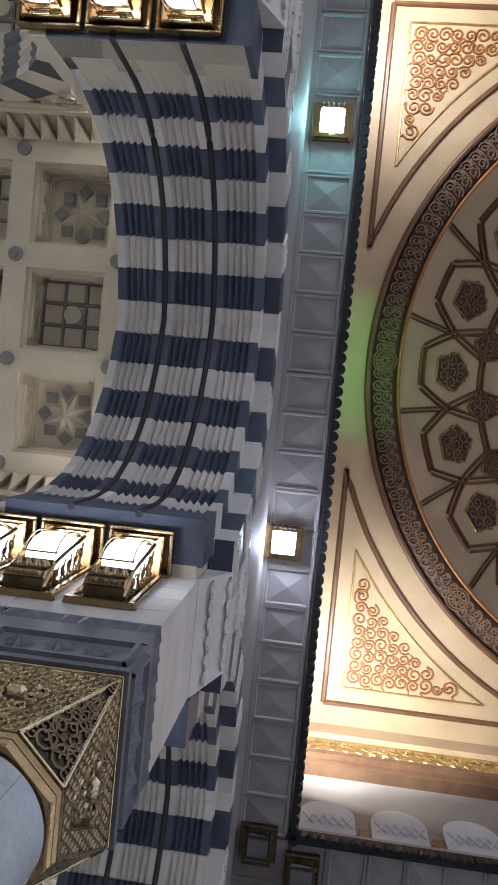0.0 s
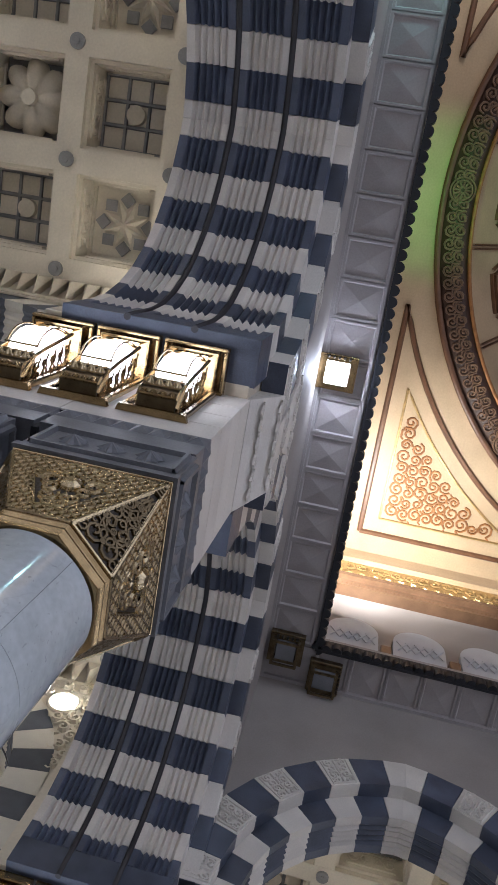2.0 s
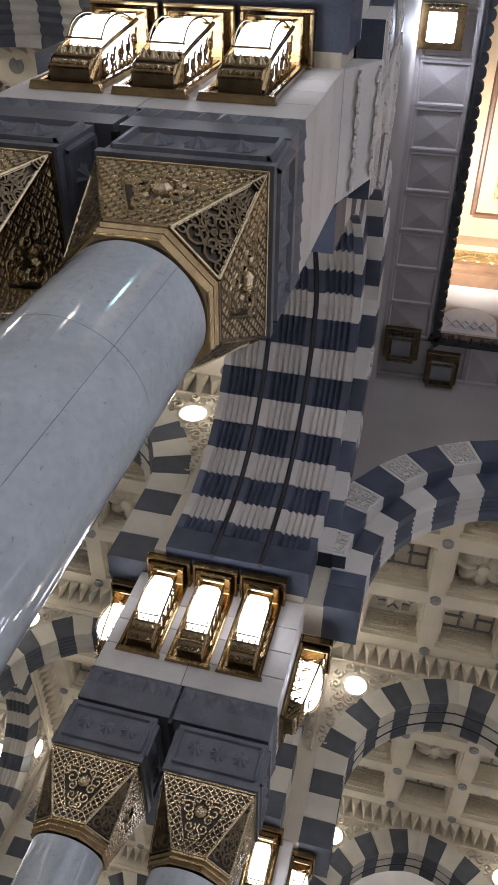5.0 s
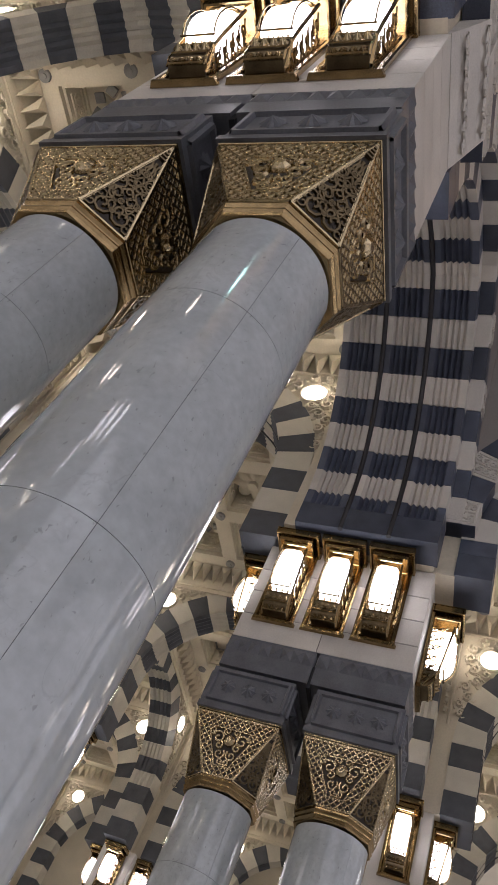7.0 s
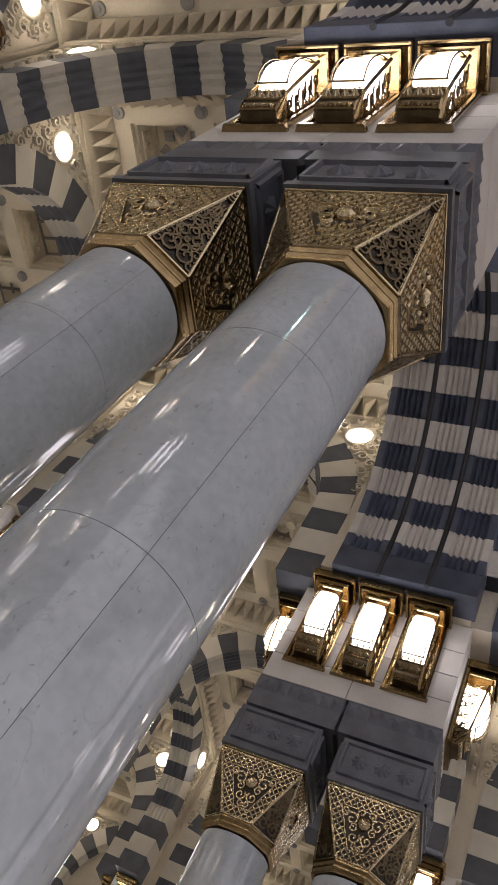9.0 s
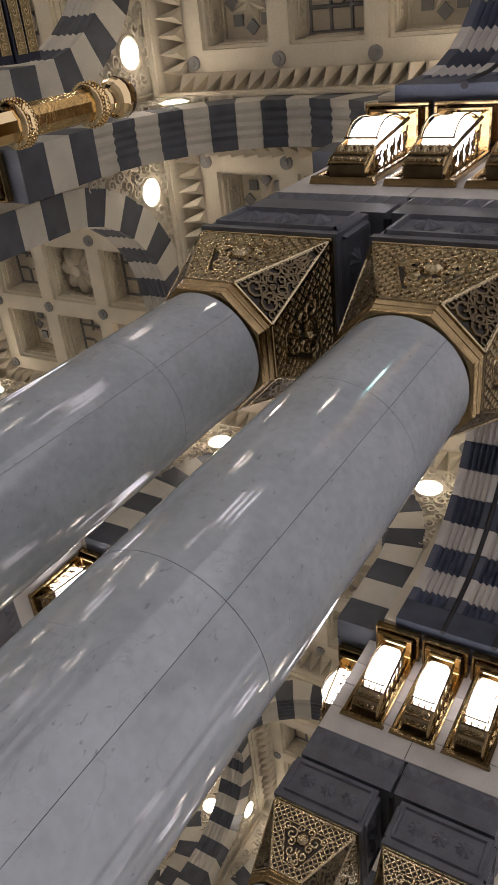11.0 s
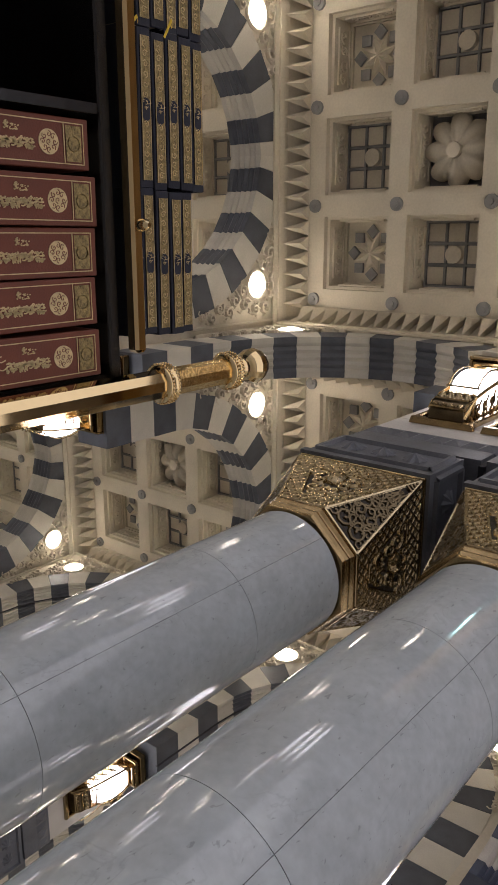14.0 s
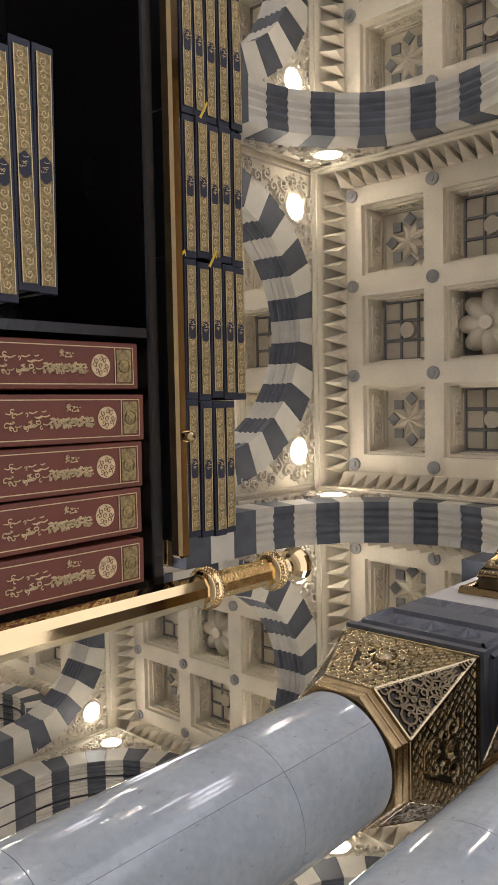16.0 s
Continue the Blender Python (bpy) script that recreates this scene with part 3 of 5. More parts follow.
# ---- columns and piers ----
def clip(p, q, outline):
    """The part of segment pq inside a convex outline (counter-clockwise), or None."""
    t0, t1 = 0.0, 1.0
    d = (q[0] - p[0], q[1] - p[1])
    for (ax, ay), (bx_, by) in zip(outline, outline[1:] + outline[:1]):
        nx, ny = -(by - ay), bx_ - ax
        num = nx * (p[0] - ax) + ny * (p[1] - ay)
        den = nx * d[0] + ny * d[1]
        if abs(den) < 1e-9:
            if num < 0:
                return None
            continue
        t = -num / den
        if den > 0:
            t0 = max(t0, t)
        else:
            t1 = min(t1, t)
    if t0 >= t1:
        return None
    return (p[0] + d[0] * t0, p[1] + d[1] * t0), (p[0] + d[0] * t1, p[1] + d[1] * t1)


def capital_meshes():
    """Pierced brass basket from an octagon to a square: ground, lattice and arabesques, mouldings."""
    z0, z1, ap, hf = 4.365, 4.99, 0.388, 0.455
    t = ap * math.tan(math.pi / 8)
    ground, lat, mould = bmesh.new(), bmesh.new(), bmesh.new()
    for q in range(4):
        rot = Matrix.Rotation(math.pi / 2 * q, 3, "Z")
        A, B = rot @ Vector((ap, -t, z0)), rot @ Vector((ap, t, z0))
        C, D = rot @ Vector((hf, hf, z1)), rot @ Vector((hf, -hf, z1))
        E = rot @ Vector((t, ap, z0))
        poly(ground, [A, B, C, D])
        poly(ground, [B, E, C])
        # frame of the main face
        O = (A + B) / 2
        u = (B - A).normalized()
        v = ((C + D) / 2 - O).normalized()
        nrm = u.cross(v)
        if nrm.x * O.x + nrm.y * O.y < 0:
            nrm = -nrm
        H = ((C + D) / 2 - O).length

        def F(a, b):
            return O + u * a + v * b

        out = [(-t, 0.0), (t, 0.0), (hf, H), (-hf, H)]
        inner = [(-t * 0.5, 0.1), (t * 0.5, 0.1), (0.27, H - 0.13), (-0.27, H - 0.13)]
        step = 0.068
        for k in range(-30, 31):
            for sg in (1, -1):
                seg = clip((k * step - 1, -sg * 1), (k * step + 1, sg * 1), out)
                if not seg:
                    continue
                cut = clip(*seg, inner)
                pieces = [seg] if not cut else [(seg[0], cut[0]), (cut[1], seg[1])]
                for p, r in pieces:
                    if math.dist(p, r) > 0.02:
                        rib(lat, [F(*p), F(*r)], 0.024, 0.016, nrm)
        for loop, w in ((out, 0.03), (inner, 0.022)):
            for p, r in zip(loop, loop[1:] + loop[:1]):
                rib(lat, [F(*p), F(*r)], w, 0.016, nrm)
        for sg in (1, -1):
            for c, r, st in (((0.13, H * 0.62), 0.075, 0.4), ((0.065, H * 0.36), 0.06, 2.4), ((0.205, H * 0.72), 0.045, 4.0), ((0.1, H * 0.5), 0.05, 1.0), ((0.05, H * 0.75), 0.045, 5.0), ((0.03, H * 0.24), 0.04, 3.0)):
                rib(lat, [F(sg * a, b) for a, b in spiral(c, r, 1.3, st, 1, 14)], 0.03, 0.018, nrm)
        # fluted boss
        c = F(0, H * 0.6)
        rings = []
        for r, h in ((0.062, 0.0), (0.056, 0.025), (0.03, 0.045)):
            rings.append([lat.verts.new(c + u * (r * (1 + 0.1 * (k % 2)) * math.cos(math.tau * k / 20)) + v * (r * (1 + 0.1 * (k % 2)) * math.sin(math.tau * k / 20)) + nrm * h) for k in range(20)])
        for a, b in zip(rings, rings[1:]):
            for k in range(20):
                lat.faces.new((a[k], a[(k + 1) % 20], b[(k + 1) % 20], b[k]))
        lat.faces.new(rings[-1])
        # corner triangle
        n2 = (E - B).cross(C - B).normalized()
        if n2.x * B.x + n2.y * B.y < 0:
            n2 = -n2
        M = (B + E) / 2
        u2, v2 = (E - B).normalized(), (C - M).normalized()
        H2, w2 = (C - M).length, (E - B).length / 2

        def G(a, b):
            return M + u2 * a + v2 * b

        for p, r in ((B, E), (B, C), (E, C)):
            rib(lat, [p, r], 0.02, 0.018, n2)
        # scrolls in the second, darker brass: its colour offsets overly bright reflections here
        for b, s in ((0.09, 1), (0.2, 0.75), (0.31, 0.5), (0.42, 0.28)):
            for sg in (1, -1):
                rib(lat, [G(sg * x, y) for x, y in spiral((0.065 * s, b), 0.062 * s + 0.01, 1.4, b * 20, 1, 12)], 0.026, 0.012, n2, 1)
                rib(lat, [G(sg * (0.02 + 0.03 * math.sin(i)) * s, b + 0.1 * i / 5) for i in range(6)], 0.024, 0.012, n2, 1)
                rib(lat, [G(sg * (0.105 - 0.17 * b) * (0.75 + 0.25 * math.cos(i * 1.3)), b + 0.02 + 0.1 * i / 5) for i in range(6)], 0.022, 0.011, n2, 1)
        for b in (0.05, 0.13, 0.21, 0.29, 0.37):
            s = 0.13 * (1 - b / H2)
            for sg in (1, -1):
                rib(lat, [G(sg * (s + u), b + v) for u, v in spiral((0, 0), 0.034 * (1 - b) + 0.008, 1.2, b * 31, -1, 9)], 0.017, 0.014, n2, 1)
            rib(lat, [G(0.018 * math.cos(k), b + 0.04 + 0.018 * math.sin(k)) for k in range(7)], 0.016, 0.014, n2, 1)
        # ribbed tip of the triangle
        for k in range(4):
            b = H2 * (0.84 + 0.035 * k)
            s = w2 * (1 - b / H2)
            rib(lat, [G(-s, b), G(s, b)], 0.02, 0.022, n2, 1)
    # octagonal collar of stacked mouldings
    tn = math.pi / 8
    rows = [(0.371, 4.235), (0.377, 4.237), (0.382, 4.25), (0.374, 4.258), (0.378, 4.266), (0.389, 4.285), (0.389, 4.296), (0.379, 4.301), (0.384, 4.312), (0.398, 4.332), (0.398, 4.35), (0.39, 4.37)]
    rings = [[mould.verts.new((x, y, z)) for x, y in ngon(8, r / math.cos(tn), tn)] for r, z in rows]
    for a, b in zip(rings, rings[1:]):
        for k in range(8):
            mould.faces.new((a[k], a[(k + 1) % 8], b[(k + 1) % 8], b[k]))
    mould.faces.new(rings[0]), mould.faces.new(rings[-1])
    top = bmesh.new()
    box(top, -0.465, 0.465, -0.465, 0.465, 4.985, 5.01, bevel=0.004)
    box(top, -0.475, 0.475, -0.475, 0.475, 5.014, 5.034, bevel=0.004)
    return mdata("basket", ground, BRONZE), mdata("lattice", lat, OLDBRASS, DARKBRASS), mdata("collar", mould, LANTBRASS), mdata("abacus", top, OLDBRASS)


def star_boss(bm, c, u, v, n, r=0.075, h=0.045):
    c, u, v, n = Vector(c), Vector(u), Vector(v), Vector(n)
    tip = bm.verts.new(c + n * h)
    ring = [bm.verts.new(c + (u * math.cos(math.tau * k / 16) + v * math.sin(math.tau * k / 16)) * (r if k % 2 == 0 else r * 0.72)) for k in range(16)]
    for k in range(16):
        bm.faces.new((ring[k], ring[(k + 1) % 16], tip))


def impost_mesh():
    """Dark carved block over a capital: sunk panel with three stars on each side."""
    bm = bmesh.new()
    box(bm, -0.495, 0.495, -0.495, 0.495, 5.038, 5.10)
    box(bm, -0.48, 0.48, -0.48, 0.48, 5.104, 5.56)
    for q in range(4):
        rot = Matrix.Rotation(math.pi / 2 * q, 3, "Z")
        for k in (-1, 0, 1):
            star_boss(bm, rot @ Vector((0.484, 0.24 * k, 5.33)), rot @ Vector((0, 1, 0)), (0, 0, 1), rot @ Vector((1, 0, 0)), 0.095, 0.05)
        fr = [(-0.43, 5.15), (0.43, 5.15), (0.43, 5.51), (-0.43, 5.51)]
        for (a, z), (b, y) in zip(fr, fr[1:] + fr[:1]):
            rib(bm, [rot @ Vector((0.48, a, z)), rot @ Vector((0.48, b, y))], 0.05, 0.03, rot @ Vector((1, 0, 0)))
    return mdata("impost", bm, GREYST)


BASKET, LATTICE, COLLAR, ABACUS = capital_meshes()
IMPOST = impost_mesh()


def shaft_mesh(z0, z1, r=0.37, parts=3, n=24):
    """One curved slab of a drum: a third of the round, with fine joints."""
    bm = bmesh.new()
    g = 0.0022
    a0, a1 = g, math.tau / parts - g
    rows = []
    for z in (z0 + 0.0015, z1 - 0.0015):
        rows.append([[bm.verts.new((q * math.cos(a0 + (a1 - a0) * i / n), q * math.sin(a0 + (a1 - a0) * i / n), z)) for i in range(n + 1)] for q in (r, r - 0.05)])
    for i in range(n):
        bm.faces.new((rows[0][0][i], rows[0][0][i + 1], rows[1][0][i + 1], rows[1][0][i])).smooth = True
    for lo, hi in ((rows[0][0], rows[0][1]), (rows[1][0], rows[1][1])):
        lo, hi = [bm.verts.new(v.co) for v in lo], [bm.verts.new(v.co) for v in hi]
        for i in range(n):
            bm.faces.new((lo[i], lo[i + 1], hi[i + 1], hi[i]))
    for i in (0, n):
        bm.faces.new([bm.verts.new(rows[u][w][i].co) for u, w in ((0, 0), (0, 1), (1, 1), (1, 0))])
    return mdata("shaft_slab", bm, MARBLE)


DRUMS = [shaft_mesh(0.45, 0.92), shaft_mesh(0.92, 2.20), shaft_mesh(2.20, 3.48), shaft_mesh(3.48, 4.22)]
SHAFTCORE = mdata("shaft_core", lathe(bmesh.new(), [(0.335, 0.4), (0.335, 4.2)], 24), GREYST)
BASEM = mdata("column_base", lathe(bmesh.new(), [(0.56, 0.0), (0.56, 0.2), (0.5, 0.22), (0.47, 0.32), (0.42, 0.36), (0.40, 0.45)], 8, smooth=False), BRASS)


def column(x, y):
    c = thing("column", (x, y, 0), "white marble column with pierced brass capital and dark carved impost", "column", "hall columns")
    part("base", BASEM, None, c, "brass base")
    for d in DRUMS:
        for q in range(3):
            part("shaft_slab", d, None, c, at=Matrix.Rotation(radians(222) + math.tau * q / 3, 4, "Z"))
    part("shaft_core", SHAFTCORE, None, c)
    cap = part("capital", BASKET, None, c, "pierced brass capital over dark bronze")
    part("lattice", LATTICE, None, cap)
    part("collar", COLLAR, None, cap)
    part("abacus", ABACUS, None, cap)
    part("impost", IMPOST, None, c, "dark grey carved stone impost with star bosses")
    return c


def frieze(bm, x0, x1, y0, y1, z0, z1):
    """Dark band of small pyramids round a block."""
    box(bm, x0, x1, y0, y1, z0, z1)
    for (ax, ay), (bx_, by), nr in (((x0, y0), (x0, y1), (-1, 0, 0)), ((x1, y0), (x1, y1), (1, 0, 0)), ((x0, y0), (x1, y0), (0, -1, 0)), ((x0, y1), (x1, y1), (0, 1, 0))):
        L = math.dist((ax, ay), (bx_, by))
        n = max(2, round(L / 0.125))
        for k in range(n):
            p0 = (ax + (bx_ - ax) * k / n, ay + (by - ay) * k / n)
            p1 = (ax + (bx_ - ax) * (k + 1) / n, ay + (by - ay) * (k + 1) / n)
            zm = z1 - 0.12
            a, b, c, d = (bm.verts.new(v) for v in ((*p0, z1 - 0.2), (*p1, z1 - 0.2), (*p1, z1 - 0.03), (*p0, z1 - 0.03)))
            t = bm.verts.new(((p0[0] + p1[0]) / 2 + nr[0] * 0.032, (p0[1] + p1[1]) / 2 + nr[1] * 0.032, zm))
            for e, f in ((a, b), (b, c), (c, d), (d, a)):
                bm.faces.new((e, f, t))
    return bm


def carved_band(bm, w0, y, z0, z1, seed):
    """Leaf scrolls in relief along a course that faces the hall, from -w0 to w0."""
    n = max(2, round(2 * w0 / 0.17))
    r = (z1 - z0) * 0.42
    for k in range(n):
        c = (-w0 + 2 * w0 * (k + 0.5) / n, (z0 + z1) / 2)
        rib(bm, [(u, y, v) for u, v in spiral(c, r, 1.4, k * 2 + seed, 1 if k % 2 else -1, 11)], 0.03, 0.018, (0, -1, 0))
        for a in (0.6, 2.2, 3.9, 5.3):
            rib(bm, [(c[0] + r * t * math.cos(a + t), y, c[1] + r * t * math.sin(a + t)) for t in (0.5, 0.8, 1.05)], 0.028, 0.016, (0, -1, 0))


def corbel(p, y0):
    """Courses over the pier that lean out to the hall's wall, plain and carved in turn, and the carved wedge between the two arches."""
    levels = (7.52, 7.66, 7.84, 8.0, 8.19)
    for i, (z0, z1) in enumerate(zip(levels, levels[1:])):
        ya, yb = (y0 + (YWALL - 0.03 - y0) * (z - 7.52) / 0.67 for z in (z0, z1))
        wa, wb = (0.52 - 0.04 * (z - 7.52) / 0.67 for z in (z0, z1))
        bm = bmesh.new()
        lo = [bm.verts.new(v) for v in ((-wa, ya, z0 + 0.004), (wa, ya, z0 + 0.004), (wa, 1.0, z0 + 0.004), (-wa, 1.0, z0 + 0.004))]
        hi = [bm.verts.new(v) for v in ((-wb, yb, z1 - 0.004), (wb, yb, z1 - 0.004), (wb, 1.0, z1 - 0.004), (-wb, 1.0, z1 - 0.004))]
        for k in range(4):
            bm.faces.new((lo[k], lo[(k + 1) % 4], hi[(k + 1) % 4], hi[k]))
        bm.faces.new(lo), bm.faces.new(hi)
        if i % 2:
            carved_band(bm, wa - 0.04, (ya + yb) / 2 - 0.012, z0, z1, i)
        part("corbel_course", bm, PALE, p, "carved course" if i % 2 else "plain course")
    z = 8.2
    for i, h in enumerate((0.36, 0.36, 0.43, 0.43)):
        wa, wb = (3 - OUTER.width_at(v) - 0.02 for v in (z, z + h - 0.01))
        bm = bmesh.new()
        for y in (YWALL - 0.03, YWALL + 0.03):
            poly(bm, [(-wa, y, z), (wa, y, z), (wb, y, z + h - 0.01), (-wb, y, z + h - 0.01)])
        for ya, yb, za, w in ((YWALL - 0.03, YWALL + 0.03, z, wa), (YWALL - 0.03, YWALL + 0.03, z + h - 0.01, wb)):
            poly(bm, [(-w, ya, za), (w, ya, za), (w, yb, za), (-w, yb, za)])
        for sg in (-1, 1):
            poly(bm, [(sg * wa, YWALL - 0.03, z), (sg * wa, YWALL + 0.03, z), (sg * wb, YWALL + 0.03, z + h - 0.01), (sg * wb, YWALL - 0.03, z + h - 0.01)])
        if i % 2:
            carved_band(bm, min(wa, wb) - 0.03, YWALL - 0.03, z, z + h, i)
        part("spandrel_course", bm, PALE, p, "carved course" if i % 2 else "plain course")
        z += h


def pier(x, y0, y1, hw=0.52):
    """The stone pier over a pair of columns: frieze, courses of pale blocks, stepped pilasters to the hall."""
    p = thing("pier", (x + 0.04, 0, 0), "pale stone pier on paired columns with dark pyramid frieze", "pier", "arcade piers")
    ym = (y0 + y1) / 2
    for a, b in ((y0, ym - 0.02), (ym + 0.02, y1)):
        part("frieze", frieze(bmesh.new(), -hw, hw, a, b, 5.60, ZPIER), GREYST, p, "dark grey frieze of small pyramids")["kind"] = "stuff"
    part("joint", bx(-hw + 0.03, hw - 0.03, ym - 0.02, ym + 0.02, 5.562, ZPIER), BLACKTRIM, p)
    z = ZPIER
    for i, h in enumerate((0.36, 0.36, 0.36, ZSPR0 - ZPIER - 1.08)):
        cuts = [y0, y0 + 0.72 if i % 2 else y0 + 1.1, y1]
        for a, b in zip(cuts, cuts[1:]):
            part("block", bx(-hw, hw, a + 0.004, b - 0.004, z + 0.005, z + h - 0.005, bevel=0.004), PALE, p)
        z += h
    part("mortar", bx(-hw + 0.012, hw - 0.012, y0 + 0.012, y1 - 0.012, ZPIER + 0.001, ZSPR0 - 0.002), BLACKTRIM, p, "dark joints")
    corbel(p, y0)
    part("core", bx(-0.96, 0.96, y0 + 0.05, y1 - 0.2, ZSPR0 + 0.004, ZCEIL - 0.5), CREAM, p)
    return p


for k in (-1, 0, 1):
    for y in (YN, YF):
        column(PX + 6 * k, y)
    pier(PX + 6 * k, YN - CAPW / 2, YF + CAPW / 2)


def lantern_meshes():
    """Wall lantern that faces -x: its back plate in the plane x = 0, its foot at z = 0, a square hood on top."""
    out = {}
    H, W = 1.22, 0.25
    bm = bmesh.new()
    box(bm, -0.02, 0.0, -W + 0.05, W - 0.05, 0.05, H - 0.02)
    prism(bm, [(-0.055, -W), (0.0, -W - 0.02), (0.0, W + 0.02), (-0.055, W)], 0.0, 0.045)
    for y0, y1 in ((-W, -W + 0.05), (W - 0.05, W)):
        box(bm, -0.055, 0.0, y0, y1, 0.046, H - 0.1, bevel=0.012)
    out["back_plate"] = mdata("back_plate", bm, LANTBRASS)
    bm = bmesh.new()
    prof = [(0.09, 0.02), (0.10, 0.12), (0.16, 0.17), (0.27, 0.19), (0.33, 0.21), (0.36, 0.02)]
    a = [bm.verts.new((-x, -0.145, z)) for z, x in prof]
    b = [bm.verts.new((-x, 0.145, z)) for z, x in prof]
    for i in range(len(prof)):
        j = (i + 1) % len(prof)
        bm.faces.new((a[i], a[j], b[j], b[i]))
    bm.faces.new(a), bm.faces.new(b)
    for z, x in ((0.105, 0.135), (0.2, 0.185), (0.315, 0.212)):
        rib(bm, [(-x, -0.145, z), (-x, 0.145, z)], 0.02, 0.012, (-1, 0, 0), 1)
    for y in (-0.145, 0.145):
        rib(bm, [(-x, y, z) for z, x in prof[1:5]], 0.02, 0.012, (0, math.copysign(1, y), 0), 1)
    out["base"] = mdata("base", bm, DARKBRASS, LANTBRASS)
    bm = bmesh.new()
    for k in range(4):
        y = -0.105 + 0.07 * k
        star_boss(bm, (-0.19, y, 0.25), (0, 1, 0), (0, 0, 1), (-1, 0, 0), 0.04, 0.06)
        star_boss(bm, (-0.14, y, 0.13), (0, 1, 0), (-0.7, 0, 0.7), (-0.7, 0, -0.7), 0.04, 0.06)
        n0 = len(bm.verts)
        lathe(bm, [(0.008, 0.33), (0.018, 0.355), (0.003, 0.39)], 6)
        bm.verts.ensure_lookup_table()
        for v in bm.verts[n0:]:
            v.co += Vector((-0.215, y, 0))
    out["fringe"] = mdata("fringe", bm, OLDBRASS)
    # bulging glass
    bm = bmesh.new()
    prof = [(0.38, 0.06), (0.385, 0.19), (0.41, 0.27), (0.47, 0.325), (0.55, 0.355), (0.66, 0.365), (0.78, 0.355), (0.88, 0.33), (0.95, 0.30), (0.96, 0.06)]
    rows = []
    for y, sh in ((-0.122, 0.9), (-0.1, 0.98), (0.0, 1.0), (0.1, 0.98), (0.122, 0.9)):
        rows.append([bm.verts.new((-x * sh, y, 0.68 + (z - 0.68) * (0.5 + 0.5 * sh))) for z, x in prof])
    for a, b in zip(rows, rows[1:]):
        for i in range(len(prof) - 1):
            bm.faces.new((a[i], a[i + 1], b[i + 1], b[i])).smooth = True
    bm.faces.new(rows[0]), bm.faces.new(rows[-1])
    out["glass"] = bm
    bm = bmesh.new()
    for y in (-0.148, 0.148):
        sg = math.copysign(1, y)
        edge = [(0.1, 0.06), (0.3, 0.2), (0.5, 0.235), (0.7, 0.26), (1.0, 0.3)]
        rib(bm, [(-x, y, z) for z, x in edge], 0.03, 0.02, (0, sg, 0))
        rib(bm, [(-0.03, y, 0.08), (-0.03, y, 1.08)], 0.03, 0.02, (0, sg, 0))
        for z, d in ((0.22, 0.1), (0.36, 0.15), (0.5, 0.17), (0.64, 0.19), (0.78, 0.21), (0.92, 0.23)):
            for c in (0.28, 0.72):
                rib(bm, [(-d * c + u, y, z + v) for u, v in spiral((0, 0), 0.055, 1.3, z * 9 + c * 4, 1 if c < 0.5 else -1, 9)], 0.016, 0.014, (0, sg, 0))
            rib(bm, [(-0.03, y, z - 0.06), (-d - 0.02, y, z + 0.06)], 0.014, 0.012, (0, sg, 0))
        tube(bm, [(-x, y * 0.86, z) for z, x in ((0.38, 0.26), (0.47, 0.335), (0.55, 0.365), (0.66, 0.376), (0.78, 0.366), (0.88, 0.34), (0.97, 0.3))], 0.007, 5)
    for z, x in ((0.385, 0.262), (0.955, 0.305)):
        tube(bm, [(-x, -0.14, z), (-x, 0.14, z)], 0.009, 5)
    out["cage"] = mdata("cage", bm, LANTBRASS)
    bm = bmesh.new()
    D = 0.40
    box(bm, -D, 0.0, -W - 0.03, W + 0.03, H - 0.012, H)
    for x0, x1, y0, y1 in ((-D, -D + 0.03, -W - 0.03, W + 0.03), (-0.03, 0.0, -W - 0.03, W + 0.03), (-D + 0.03, -0.03, -W - 0.03, -W + 0.005), (-D + 0.03, -0.03, W - 0.005, W + 0.03)):
        box(bm, x0, x1, y0, y1, H - 0.1, H - 0.013, bevel=0.008)
    for x0, x1, y0, y1 in ((-D + 0.05, -0.03, -W + 0.035, -W + 0.05), (-D + 0.05, -0.03, W - 0.05, W - 0.035), (-D + 0.04, -D + 0.055, -W + 0.035, W - 0.035)):
        box(bm, x0, x1, y0, y1, H - 0.17, H - 0.013)
    out["hood"] = mdata("hood", bm, LANTBRASS)
    bm = bmesh.new()
    box(bm, -D + 0.065, -D + 0.08, -0.15, 0.15, H - 0.22, H - 0.02)
    for k in range(8):
        rib(bm, [(-D + 0.065, -0.13 + 0.037 * k + u, H - 0.13 + v) for u, v in spiral((0, 0), 0.04, 1.2, k, 1, 7)], 0.012, 0.012, (-1, 0, 0))
    out["pierced_screen"] = mdata("pierced_screen", bm, BRASS)
    return out


LM = lantern_meshes()
LGLASS = mdata("glass", LM.pop("glass"), LANTGLOW)


def lantern(m):
    l = thing("wall_lantern", m, "lit brass wall lantern with white glass on a stone pier", "lantern", "pier lanterns")
    for k, me in LM.items():
        piece = part(k, me, None, l)
        if k == "fringe":
            piece["kind"] = "stuff"
    part("glass", LGLASS, None, l, "glowing white glass")
    return l


ZL = 6.28
for k in (-1, 0, 1):
    x = PX + 6 * k
    for y in (1.46, 2.06, 2.66):
        lantern(pose(x - 0.483, y, ZL))
        lantern(pose(x + 0.563, y, ZL, 0, 0, 180))
lantern(pose(PX + 6.16, YN - CAPW / 2 - 0.003, ZL - 0.14, 0, 0, 90))
for k in (-1, 0, 1):
    lantern(pose(PX + 6 * k, YF + CAPW / 2 + 0.005, ZL, 0, 0, -90))

